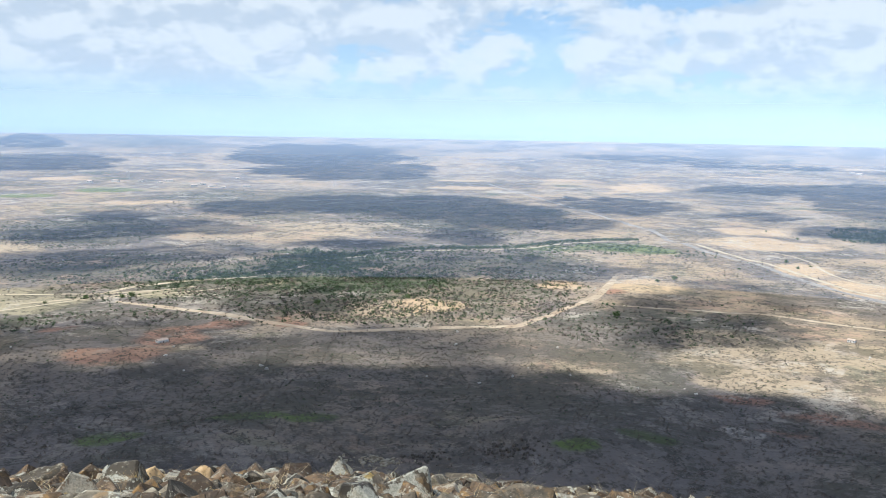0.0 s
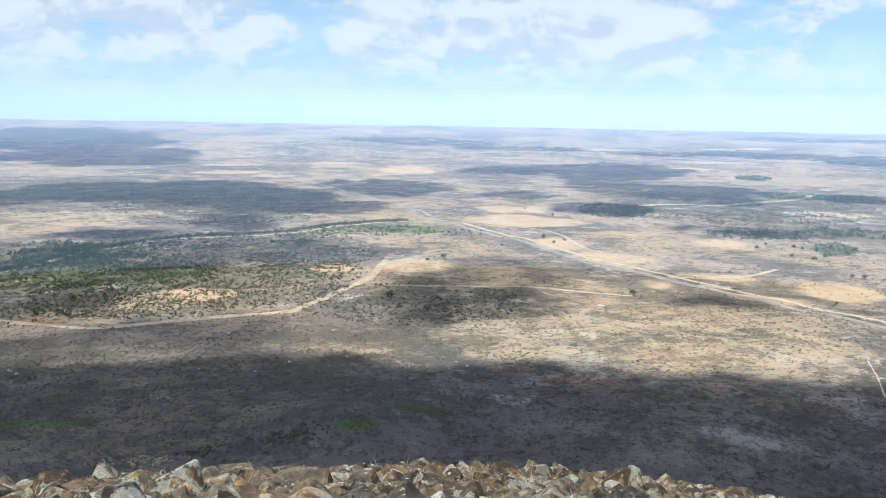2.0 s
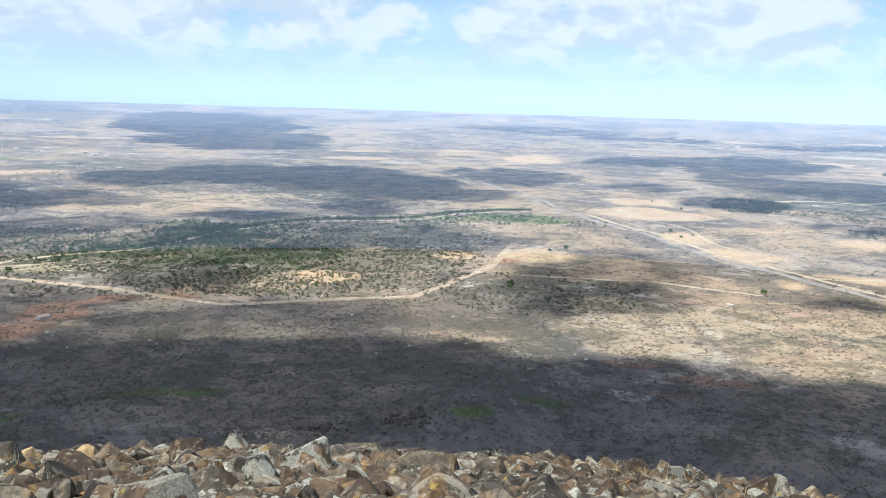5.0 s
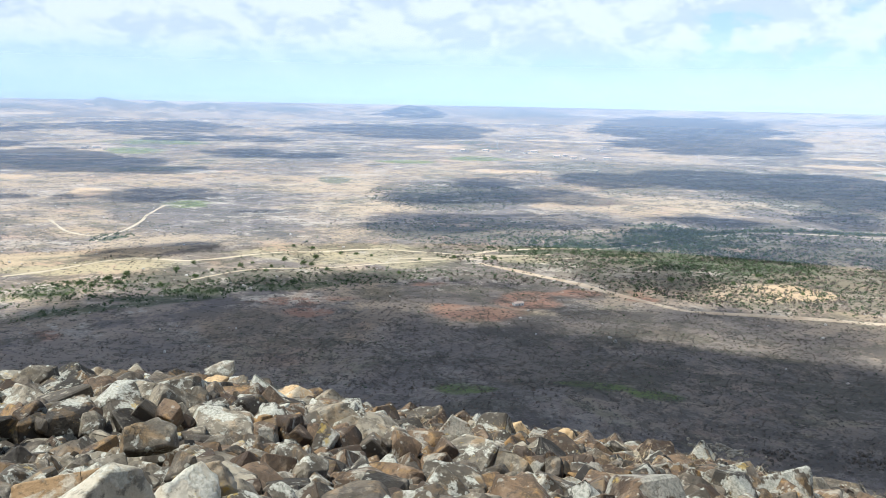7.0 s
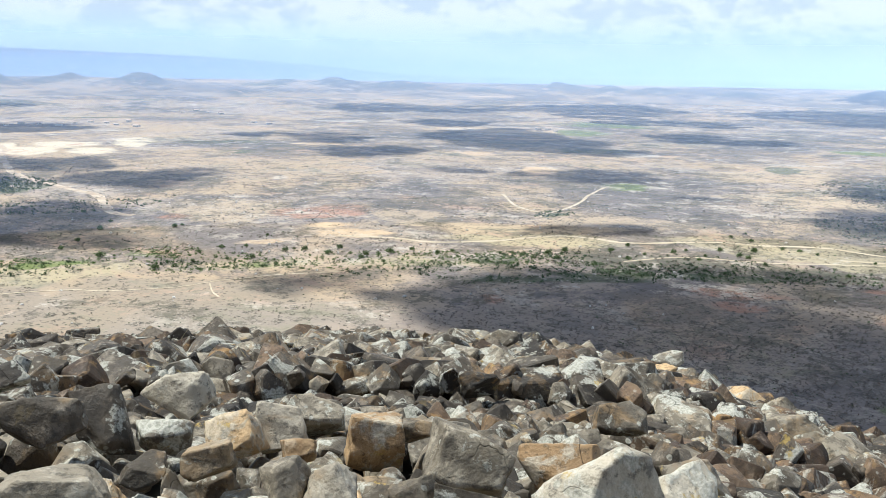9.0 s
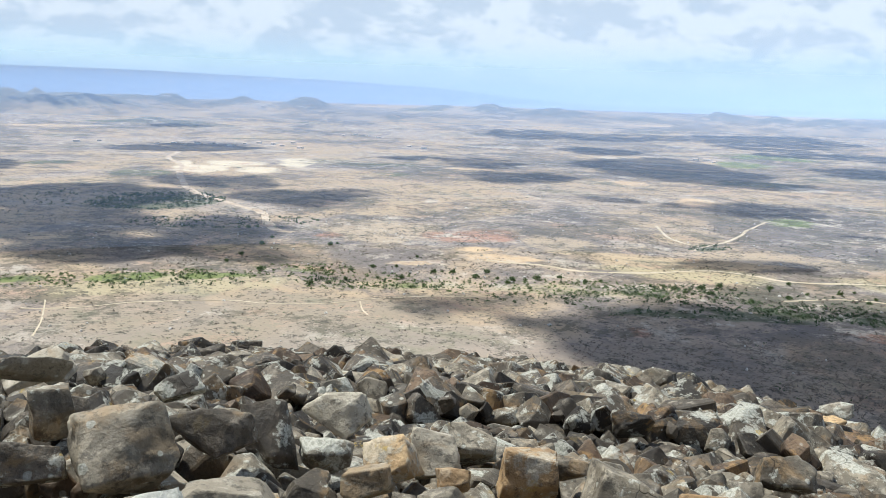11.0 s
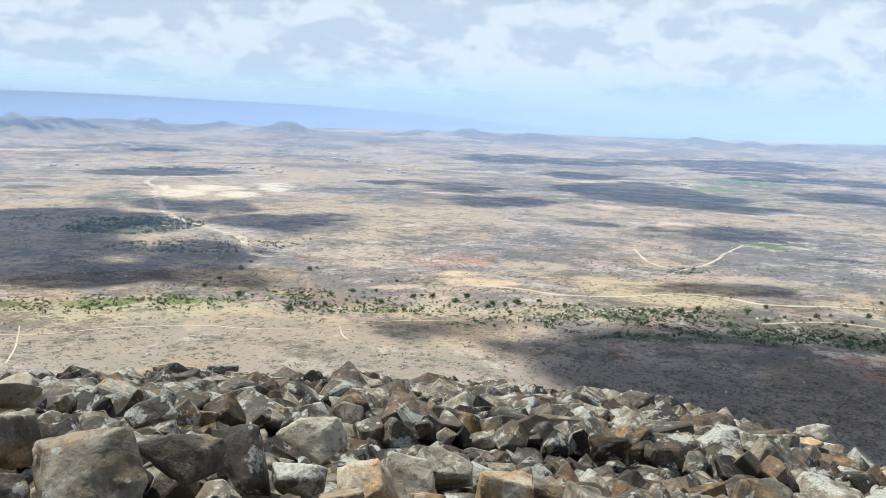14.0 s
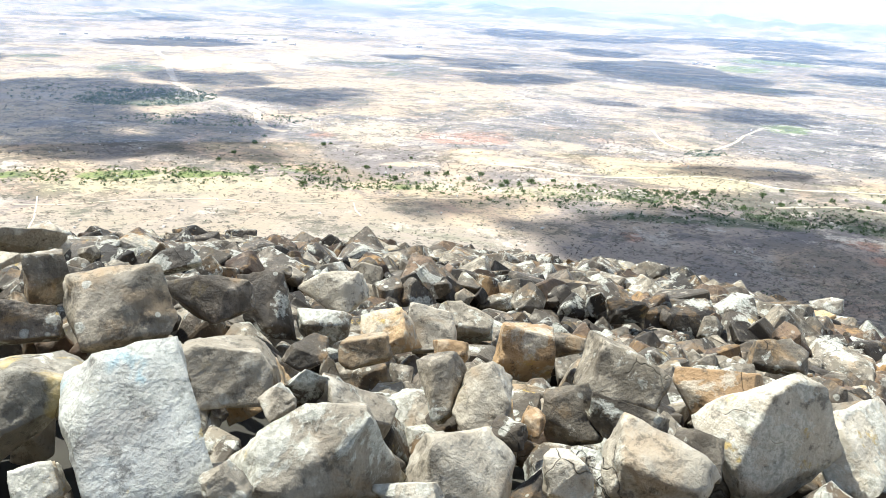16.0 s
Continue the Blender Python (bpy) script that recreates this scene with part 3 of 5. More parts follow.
def road(name, width, points):
    """A strip of road over a smooth line through a few turning points."""
    p = [Vector((x, y)) for x, y in points]
    p = [2 * p[0] - p[1]] + p + [2 * p[-1] - p[-2]]
    line = []
    for a, b, c, d in zip(p, p[1:], p[2:], p[3:]):
        steps = max(4, int((c - b).length / 9))
        for s in range(steps):
            t = s / steps
            line.append(0.5 * ((2 * b) + (c - a) * t + (2 * a - 5 * b + 4 * c - d) * t * t + (3 * b - a - 3 * c + d) * t ** 3))
    line.append(p[-2])
    xy = np.array([tuple(v) for v in line])
    side = np.gradient(xy, axis=0)
    side = np.stack([-side[:, 1], side[:, 0]], -1) / np.linalg.norm(side, axis=1, keepdims=True)
    wob = 1 + 0.25 * value_noise(np.arange(len(xy)) / 3.0, np.zeros(len(xy)), int(abs(points[0][0])))
    cross = np.linspace(-0.5, 0.5, 4)
    verts = np.stack([xy + side * (width * c * wob)[:, None] for c in cross], 1)
    z = terrain_height(verts[..., 0], verts[..., 1]) + 0.45 - 0.25 * np.abs(cross) * 2
    verts = np.concatenate([verts, z[..., None]], -1).reshape(-1, 3)
    i, j = np.meshgrid(np.arange(len(xy) - 1), np.arange(3), indexing="ij")
    a = (i * 4 + j).ravel()
    faces = np.stack([a, a + 1, a + 5, a + 4], -1)[:, ::-1]
    mat = {"dirt_road": road_mat, "track": track_mat, "highway": asphalt_mat}[name]
    label = {"dirt_road": "pale reddish dirt road winding over the plain", "track": "narrow sandy track across dry scrub", "highway": "straight grey highway crossing the plain"}[name]
    return tagged(new(name, quick_mesh(name, verts, faces, mat, True)), label, "road", kind="structure")


road("dirt_road", 7.5, [(-281, 721), (-229, 701), (-176, 682), (-139, 659), (-110, 645), (-77, 627), (-36, 644), (8, 656), (44, 658), (67, 667), (97, 721), (127, 759), (147, 788), (166, 844), (189, 914)])
road("dirt_road", 5, [(163, 751), (210, 738), (253, 716), (294, 698), (331, 674), (353, 658)])
road("highway", 9, [(128, 2505), (213, 2093), (283, 1686), (329, 1389), (339, 1184), (370, 1046), (386, 896), (412, 805), (428, 728), (445, 657), (456, 607), (469, 559), (481, 523), (491, 495)])
road("track", 6, [(352, 1184), (385, 1046), (402, 896), (429, 805), (446, 728), (463, 657), (474, 607), (487, 559), (499, 523), (508, 495)])
road("track", 4, [(424, 1257), (420, 1166), (450, 1067), (432, 920), (470, 860)])
road("track", 5, [(435, 741), (476, 724), (524, 728), (573, 758)])
# the pale bed of the dry river, built as a track strip
road("track", 16, [(764, 1414), (861, 1419), (927, 1389), (1074, 1454), (1187, 1506), (1269, 1592), (1255, 1662)])
road("track", 1.2, [(403, 436), (382, 404), (359, 373)])
road("track", 6, [(-308, 761), (-289, 809), (-245, 844), (-194, 871), (-162, 923), (-122, 1004), (-72, 1060), (13, 1078), (88, 1111), (169, 1164), (285, 1228)])
road("track", 5, [(-360, 700), (-312, 733), (-277, 775), (-241, 811)])
road("dirt_road", 12, [(-2250, 387), (-2070, 330), (-1849, 320), (-1659, 284), (-1463, 258), (-1348, 248), (-1245, 261), (-1154, 272), (-1104, 289), (-1053, 284), (-992, 271), (-928, 266), (-909, 277)])
road("track", 5, [(-690, 399), (-653, 427), (-614, 453), (-595, 497), (-589, 545), (-574, 572), (-548, 591), (-515, 601), (-489, 637), (-458, 708), (-400, 745), (-344, 747), (-301, 765), (-272, 786)])
road("track", 4, [(-823, 719), (-759, 682), (-695, 676)])
road("track", 4, [(-679, 648), (-695, 676), (-732, 766), (-780, 837), (-825, 914)])
road("track", 1.8, [(-652, 1), (-636, 33), (-635, 79), (-626, 138), (-595, 164), (-586, 205), (-584, 244), (-586, 279), (-566, 327)])
road("track", 1.4, [(-579, 227), (-554, 219), (-538, 217)])
road("track", 3.5, [(-466, 541), (-448, 586), (-397, 635), (-350, 687), (-311, 723)])
road("track", 1.1, [(-554, 6), (-592, 11), (-639, 15), (-665, 17)])
road("track", 3, [(-318, 722), (-277, 756), (-239, 782), (-208, 806)])



# ---- clouds that shade the plain ----
def shade_at(x, y):
    """How dense the cloud is whose shadow falls on a place of the plain, 0 to 1."""
    r, az = np.hypot(x, y), np.degrees(np.arctan2(-x, y))
    rag = 0.6 * value_noise(x / 60, y / 60, 31) + 0.4 * value_noise(x / 23, y / 23, 32)
    wide = 0.5 * value_noise(x / 210, y / 210, 33) + 0.35 * value_noise(x / 75, y / 75, 34) + 0.15 * value_noise(x / 30, y / 30, 35)
    # the broad cloud over the foot of the hill
    reach = np.interp(az, [-60, -43, -36, -26, -20, -12, -5, 6, 11, 25, 30, 36, 43, 50, 55, 60], [545, 530, 508, 500, 515, 500, 512, 545, 538, 560, 585, 645, 662, 640, 605, 600])
    side = np.interp(r, [300, 500, 600, 640], [45, 54, 60, 57])
    dense = 0.97 * np.minimum(smooth((reach - r + 26 * rag) / 42 + 0.5), smooth((side - az + 1.4 * rag) / 3.0 + 0.5)) * smooth((r - 230) / 30)
    for a, d, dr, da, w in SHADE_a + SHADE_b + SHADE_c + SHADE_d + SHADE_e + SHADE_f + [(20, 622, 78, 13, 0.4), (4, 605, 60, 8, 0.4), (33, 660, 70, 8, 0.55)]:
        near = np.abs(az - a) < 1.6 * da
        q = ((az[near] - a) / da) ** 2 + ((r[near] - d) / dr) ** 2
        ragged = wide[near] if d > 1000 else 0.7 * rag[near]
        dense[near] = np.maximum(dense[near], w * smooth((1.35 - q + 0.8 * ragged) / 0.7))
    return dense


def build_clouds():
    """Flat-bottomed heap clouds in small flakes; the thinner the cloud, the fewer flakes."""
    base = 950.0
    shift = sun_way * ((base - PLAIN) / sun_way.z)
    rg = np.random.default_rng(40)
    verts, faces, count = [], [], 0
    for near, far, step in ((230, 1000, 4.5), (1000, 2000, 10.0), (2000, 4650, 22.0)):
        gx, gy = np.meshgrid(np.arange(-far, far, step), np.arange(-0.75 * far, far, step), indexing="ij")
        gx, gy = gx.ravel(), gy.ravel()
        r, az = np.hypot(gx, gy), np.degrees(np.arctan2(-gx, gy))
        keep = (r >= near) & (r < far) & (az > -56) & (az < 102)
        gx, gy = gx[keep], gy[keep]
        dense = shade_at(gx, gy)
        keep = rg.uniform(0.04, 0.96, len(gx)) < dense
        gx, gy, dense = gx[keep], gy[keep], dense[keep]
        top = base + 60 * np.sqrt(dense) * (1 + 0.4 * value_noise(gx / 45, gy / 45, 36))
        h = 0.5 * step
        for z in (top, base - 0.1 * (top - base)):
            c = np.stack([gx + shift.x, gy + shift.y, z], -1)
            verts.append((c[:, None] + np.array([(-h, -h, 0), (h, -h, 0), (h, h, 0), (-h, h, 0)])[None]).reshape(-1, 3))
            faces.append(np.arange(4 * len(gx)).reshape(-1, 4) + count)
            count += 4 * len(gx)
    sheet = quick_mesh("broken_cloud", np.concatenate(verts), np.concatenate(faces), cloud_mat)
    tagged(new("broken_cloud", sheet), "broken white fair-weather clouds drifting above the plain", "cloud", kind="stuff")


build_clouds()


# ---- haze: slanted see-through shells added to stand in for it, clear at the foot ----
def haze_shell(name, label, rings, veil_of):
    """A slanted see-through ring standing in for haze; veil_of gives its opacity from the place on it."""
    m, nt, out = material("haze_tint")
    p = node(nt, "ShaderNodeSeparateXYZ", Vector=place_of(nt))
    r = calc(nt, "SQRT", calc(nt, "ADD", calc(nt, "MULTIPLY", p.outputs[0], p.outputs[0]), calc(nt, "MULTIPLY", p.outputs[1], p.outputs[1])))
    veil_surface = node(nt, "ShaderNodeBsdfDiffuse", Color=(0.46, 0.60, 0.83, 1.0))
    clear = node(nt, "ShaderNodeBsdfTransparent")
    link(nt, node(nt, "ShaderNodeMixShader", i0=veil_of(nt, r, p.outputs[2]), i1=clear.outputs[0], i2=veil_surface.outputs[0]).outputs[0], out.inputs[0])
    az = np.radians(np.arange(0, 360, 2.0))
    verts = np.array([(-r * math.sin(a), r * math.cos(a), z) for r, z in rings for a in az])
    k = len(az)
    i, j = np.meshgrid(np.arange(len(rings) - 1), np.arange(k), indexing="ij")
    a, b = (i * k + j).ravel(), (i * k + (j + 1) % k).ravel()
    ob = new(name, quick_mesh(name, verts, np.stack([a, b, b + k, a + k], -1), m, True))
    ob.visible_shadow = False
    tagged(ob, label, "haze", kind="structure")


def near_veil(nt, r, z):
    # opacity fitted to the camera's sight line, so the far plain looks hazy
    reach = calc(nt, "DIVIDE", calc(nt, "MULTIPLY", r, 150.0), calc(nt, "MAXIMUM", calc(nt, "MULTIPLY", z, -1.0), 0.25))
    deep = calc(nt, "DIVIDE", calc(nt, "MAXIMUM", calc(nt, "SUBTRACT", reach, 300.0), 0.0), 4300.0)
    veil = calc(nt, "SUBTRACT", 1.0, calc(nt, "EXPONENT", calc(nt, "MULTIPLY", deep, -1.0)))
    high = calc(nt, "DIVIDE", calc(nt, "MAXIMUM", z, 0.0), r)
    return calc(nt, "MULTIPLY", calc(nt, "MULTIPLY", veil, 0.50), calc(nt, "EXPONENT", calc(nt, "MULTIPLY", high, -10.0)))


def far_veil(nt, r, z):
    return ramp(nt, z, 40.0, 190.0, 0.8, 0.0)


haze_shell("haze", "see-through blue ring round the hill standing in for far haze", [(90.0, -15.5), (101.5, -4.0), (105.5, 0.0), (115.5, 10.0), (155.5, 50.0)], near_veil)
haze_shell("far_haze", "see-through blue ring standing in for haze before the distant tableland", [(4440.0, -90.0), (4500.0, -30.0), (4530.0, 0.0), (4560.0, 30.0), (4590.0, 60.0), (4630.0, 100.0), (4680.0, 150.0), (4720.0, 190.0)], far_veil)


# ---- scrub ----
def scrub(name, label, mat, xs, ys, size, seed, leaves=14, tall=0.8, blade=0.27):
    """Bushes as loose clumps of small leaf and twig blades."""
    rng = np.random.default_rng(seed)
    n = len(xs)
    z = terrain_height(xs, ys)
    c = rng.normal(0, 0.42, (n, leaves, 3))
    c[..., 2] = np.abs(rng.normal(0.45, 0.3, (n, leaves))) * tall
    tri = rng.normal(0, blade, (n, leaves, 3, 3))
    v = (c[:, :, None] + tri) * size[:, None, None, None]
    v += np.stack([xs, ys, z], -1)[:, None, None]
    verts = v.reshape(-1, 3)
    faces = np.arange(len(verts)).reshape(-1, 3)
    tagged(new(name, quick_mesh(name, verts, faces, mat)), label, "scrub", kind="stuff")


rng = np.random.default_rng(5)


def fan(n, near, far):
    az, r = np.radians(rng.uniform(-50, 98, n)), np.exp(rng.uniform(math.log(near), math.log(far), n))
    return -r * np.sin(az), r * np.cos(az)


x, y = fan(115000, 420, 2000)
green = patch_field(GREEN, x, y)
bare = patch_field(SAND_a + SAND_b + PALE, x, y)
clump = 0.35 + 0.6 * value_noise(x / 45, y / 45, 61) + 0.6 * value_noise(x / 14, y / 14, 62)
keep = (rng.uniform(0, 1, len(x)) < np.clip(clump, 0.03, 1) * (1 - 0.85 * bare) * np.where((np.hypot(x, y) < 720) & (x < -350), 0.3, 1.0)) & (green < 0.4)
x1, y1 = x[keep], y[keep]
r1 = np.hypot(x1, y1)
leafy = rng.uniform(0, 1, len(x1)) < 0.12
s1 = rng.uniform(0.5, 1.3, len(x1)) * np.interp(r1, [300, 1200], [0.7, 1.25])
scrub("dry_scrub", "grey leafless scrub bushes scattered over the dry plain", dry_bush_mat, x1[~leafy], y1[~leafy], s1[~leafy], 7)
scrub("green_scrub", "low dark green bushes dotted over the dry plain", green_bush_mat, x1[leafy], y1[leafy], s1[leafy], 8)
x, y = fan(65000, 150, 700)
keep = rng.uniform(0, 1, len(x)) < patch_field(SCRUB_a, x, y) * (0.75 + 0.4 * value_noise(x / 30, y / 30, 63))
x, y = x[keep], y[keep]
scrub("slope_scrub", "dense grey leafless thicket on the lower hillside", thicket_mat, x, y, rng.uniform(0.6, 1.5, len(x)), 17, 13, 1.1, 0.2)


def in_patches(patches, per_area, most):
    """Random places inside the given patches, denser towards their middle."""
    xs, ys = [], []
    for a, d, dr, da in patches:
        n = int(min(most, per_area * math.pi * dr * d * math.radians(da)))
        q, t = np.sqrt(rng.uniform(0, 1.25, n)), rng.uniform(0, 2 * math.pi, n)
        az, r = np.radians(a + da * q * np.cos(t)), d + dr * q * np.sin(t)
        xs.append(-r * np.sin(az))
        ys.append(r * np.cos(az))
    x, y = np.concatenate(xs), np.concatenate(ys)
    keep = value_noise(x / 26, y / 26, 71) + 0.7 * value_noise(x / 9, y / 9, 72) > rng.uniform(-1.2, 0.6, len(x))
    return x[keep], y[keep]


x, y = in_patches(GREEN, 0.045, 2600)
scrub("riverside_trees", "dense dark green trees along a dry river bed", green_bush_mat, x, y, rng.uniform(1.1, 2.3, len(x)) * np.interp(np.hypot(x, y), [700, 1500], [1.0, 1.7]), 9, 14, 1.0)
WOOD_a = [(83.8, 1294, 98, 5.2), (77.5, 1040, 48, 5.6), (8.2, 989, 62, 6.6), (-0.6, 1070, 60, 7.9), (-10.0, 1144, 53, 7.7), (14.2, 911, 34, 4.6), (8.2, 987, 37, 4.5), (-0.6, 1068, 35, 5.6), (-10.0, 1154, 36, 5.7), (16.2, 916, 29, 4.4), (-30.5, 1436, 61, 4.1), (57, 646, 12, 4.5), (51, 664, 20, 4), (45, 672, 25, 4), (39, 684, 26, 4.5), (33, 694, 32, 4.5), (46, 722, 14, 3), (66, 690, 13, 6), (79, 705, 16, 8)]
x, y = in_patches(WOOD_a, 0.055, 800)
scrub("thorn_woodland", "irregular belt of green thorn trees on the plain", green_bush_mat, x, y, rng.uniform(0.5, 1.6, len(x)) ** 2, 29, 16, 0.9)
# low fresh-green bushes on the valley floor, and the hedge along the river track
fresh_mat = simple_material("fresh_green_leaves", (0.10, 0.155, 0.05), (0.15, 0.215, 0.075), 0.02, 0.9, (0.12, 0.13, 0.06))
x, y = in_patches([(72.3, 742, 24, 3.2), (78, 720, 20, 4.5), (84, 727, 24, 4.5), (90, 738, 26, 3.5), (65.3, 686, 18, 2.2), (69, 700, 28, 6), (58, 690, 30, 6), (50, 700, 26, 5)], 0.05, 700)
scrub("valley_bushes", "fresh green bushes scattered along the valley floor", fresh_mat, x, y, rng.uniform(0.6, 1.9, len(x)), 41, 18, 0.8)
way_pts = np.array([(-245, 856), (-194, 886), (-162, 938), (-122, 1020), (-72, 1077), (13, 1096), (88, 1130), (169, 1182), (285, 1246)], float)
span = np.concatenate([[0], np.cumsum(np.hypot(*np.diff(way_pts, axis=0).T))])
t = rng.uniform(0, span[-1], 900)
x, y = np.interp(t, span, way_pts[:, 0]) + rng.normal(0, 5, 900), np.interp(t, span, way_pts[:, 1]) + rng.normal(0, 6, 900)
scrub("hedge_trees", "dense dark green row of trees beside a sandy track", green_bush_mat, x, y, rng.uniform(1.4, 2.8, 900), 43, 20, 1.1)
x, y = in_patches(THICK_a, 0.05, 5500)
half = rng.uniform(0, 1, len(x)) < 0.5
size = rng.uniform(0.9, 2.0, len(x))
scrub("olive_thicket", "olive green thorn bushes in thick stands", green_bush_mat, x[half], y[half], size[half], 19)
scrub("brown_thicket", "brown leafless thorn bushes in thick stands", thicket_mat, x[~half], y[~half], size[~half], 20)


# ---- the rock pile ----
def rock_shape(seed, cuts):
    """An angular block: the hull of a cut, jittered box, with worn edges and a rough skin."""
    rg = random.Random(seed)
    bm = bmesh.new()
    # a rough box or an uneven lump, split along a few random planes
    if seed % 3 == 0:
        for k in [(p, q, s) for p in (-1, 1) for q in (-1, 1) for s in (-1, 1)]:
            bm.verts.new([c * rg.uniform(0.55, 1.08) for c in k])
    else:
        for _ in range(rg.randint(11, 17)):
            n = Vector([rg.gauss(0, 1) for _ in range(3)]).normalized()
            bm.verts.new([math.copysign(abs(c) ** 0.62, c) * rg.uniform(0.86, 1.12) for c in n])
    bmesh.ops.convex_hull(bm, input=bm.verts)
    for _ in range(rg.randint(4, 7) if seed % 3 == 0 else rg.randint(2, 4)):
        n = Vector([rg.gauss(0, 1) for _ in range(3)]).normalized()
        reach = max(n.dot(v.co) for v in bm.verts) * rg.uniform(0.62, 0.88)
        bmesh.ops.bisect_plane(bm, geom=list(bm.verts) + list(bm.edges) + list(bm.faces), plane_co=n * reach, plane_no=n, clear_outer=True)
        bmesh.ops.delete(bm, geom=list(bm.faces), context="FACES_ONLY")
        bmesh.ops.delete(bm, geom=list(bm.edges), context="EDGES_FACES")
        bmesh.ops.convex_hull(bm, input=bm.verts)
    bmesh.ops.dissolve_limit(bm, angle_limit=radians(16), verts=bm.verts, edges=bm.edges)
    if not cuts:
        bmesh.ops.bevel(bm, geom=list(bm.edges), offset=0.06, segments=1, affect="EDGES", profile=0.6)
    bmesh.ops.triangulate(bm, faces=bm.faces)
    if cuts:
        bmesh.ops.subdivide_edges(bm, edges=[e for e in bm.edges if e.calc_length() > 0.9], cuts=1, use_grid_fill=True)
        bmesh.ops.triangulate(bm, faces=bm.faces)
        bmesh.ops.subdivide_edges(bm, edges=list(bm.edges), cuts=cuts, use_grid_fill=True)
        bmesh.ops.triangulate(bm, faces=bm.faces)
        for _ in range(1):
            bmesh.ops.smooth_vert(bm, verts=bm.verts, factor=0.18, use_axis_x=True, use_axis_y=True, use_axis_z=True)
        for v in bm.verts:
            p = v.co + Vector((seed * 3.1, 0, 0))
            chip = abs(noise.noise(p * 3.1))
            v.co += v.co.normalized() * (0.07 * noise.noise(p * 1.7) + 0.035 * noise.noise(p * 4.5) - 0.08 * chip + 0.02 * noise.noise(p * 12.0))
        for f in bm.faces:
            f.smooth = True
    me = bpy.data.meshes.new("rock")
    bm.to_mesh(me)
    bm.free()
    return me


SHAPES = [rock_shape(100 + i, 3) for i in range(26)]
COARSE = [rock_shape(300 + i, 0) for i in range(16)]
KINDS = {"grey": (rock_grey, "angular grey-brown basalt rock with pale lichen crusts"), "dark": (rock_dark, "dark brown angular basalt rock in the pile"),
         "orange": (rock_orange, "ochre-stained angular basalt rock in the pile"), "pale": (rock_pale, "pale grey basalt block spotted with lichen"),
         "rusty": (rock_rusty, "rust-brown angular basalt rock on the rim"), "painted": (rock_painted, "pale basalt slab with faded blue paint marks"), "mossy": (rock_mossy, "rounded basalt boulder crusted with yellow lichen")}
meshes = {}


placed = []      # x, y, radius of every rock that lies already


def rock(kind, shape, at, size, turn):
    key = (kind, shape)
    if key not in meshes:
        me = SHAPES[shape % len(SHAPES)].copy()
        me.materials.append(KINDS[kind][0])
        meshes[key] = me
    ob = new("rock", meshes[key])
    ob.matrix_world = Matrix.LocRotScale(Vector(at), Euler([radians(a) for a in turn]), Vector(size))
    placed.append((at[0], at[1], 0.95 * max(size[0], size[1])))
    return tagged(ob, KINDS[kind][1], "rock", "rocks of the hilltop pile")


rock("painted", 2, (-2.56, -0.32, -1.42), (0.19, 0.19, 0.26), (-34, 0, 84))
rock("mossy", 4, (-2.91, -0.56, -1.44), (0.21, 0.17, 0.2), (-26, 8, 90))
rock("grey", 8, (-3.59, -0.23, -1.44), (0.21, 0.17, 0.19), (-38, 3, 84))
rock("dark", 10, (-3.82, 0.14, -1.54), (0.21, 0.15, 0.13), (-30, 4, 78))
rock("dark", 5, (-4.11, 0.47, -1.7), (0.12, 0.11, 0.15), (-42, -4, 75))
rock("pale", 14, (-2.98, 0.01, -1.46), (0.18, 0.14, 0.14), (-34, -6, 77))
rock("pale", 16, (-2.36, 0.12, -1.47), (0.25, 0.17, 0.15), (-28, 5, 71))
rock("grey", 7, (-2.85, 0.25, -1.51), (0.09, 0.08, 0.09), (-30, 25, 72))
rock("pale", 13, (-2.82, 0.42, -1.56), (0.15, 0.13, 0.15), (-34, 24, 68))
rock("grey", 19, (-2.95, 0.78, -1.66), (0.11, 0.11, 0.15), (-26, 10, 62))
rock("pale", 22, (-2.81, 0.89, -1.66), (0.13, 0.12, 0.16), (-38, -32, 59))
rock("orange", 23, (-3.71, 1.66, -1.94), (0.21, 0.16, 0.17), (-30, 4, 56))
rock("orange", 1, (-3.96, 1.03, -1.87), (0.15, 0.13, 0.15), (-42, -25, 66))
rock("grey", 25, (-4.56, 1.74, -2.11), (0.26, 0.17, 0.14), (-34, 8, 61))
rock("grey", 11, (-3.55, 0.73, -1.73), (0.12, 0.09, 0.08), (-28, -12, 68))
rock("pale", 20, (-4.14, 1.36, -1.97), (0.15, 0.12, 0.14), (-30, 0, 63))
rock("grey", 17, (-2.98, 1.65, -1.8), (0.21, 0.16, 0.16), (-34, 22, 49))
rock("orange", 9, (-2.79, 2.03, -1.84), (0.25, 0.18, 0.17), (-26, 8, 42))
rock("pale", 3, (-2.22, 1.67, -1.69), (0.24, 0.2, 0.22), (-38, -28, 39))
rock("pale", 0, (-2.11, 1.99, -1.74), (0.17, 0.17, 0.21), (-30, -8, 33))
rock("grey", 18, (-2.61, 1.14, -1.67), (0.12, 0.1, 0.12), (-42, -14, 52))
rock("pale", 6, (-2.14, 1.08, -1.61), (0.19, 0.14, 0.15), (-34, 28, 46))
rock("pale", 15, (-2.26, 0.49, -1.54), (0.16, 0.12, 0.12), (-28, 4, 60))
rock("pale", 24, (-2.18, 0.79, -1.58), (0.1, 0.08, 0.09), (-30, 0, 52))
rock("dark", 21, (-2.48, 0.77, -1.6), (0.08, 0.06, 0.07), (-34, 14, 57))
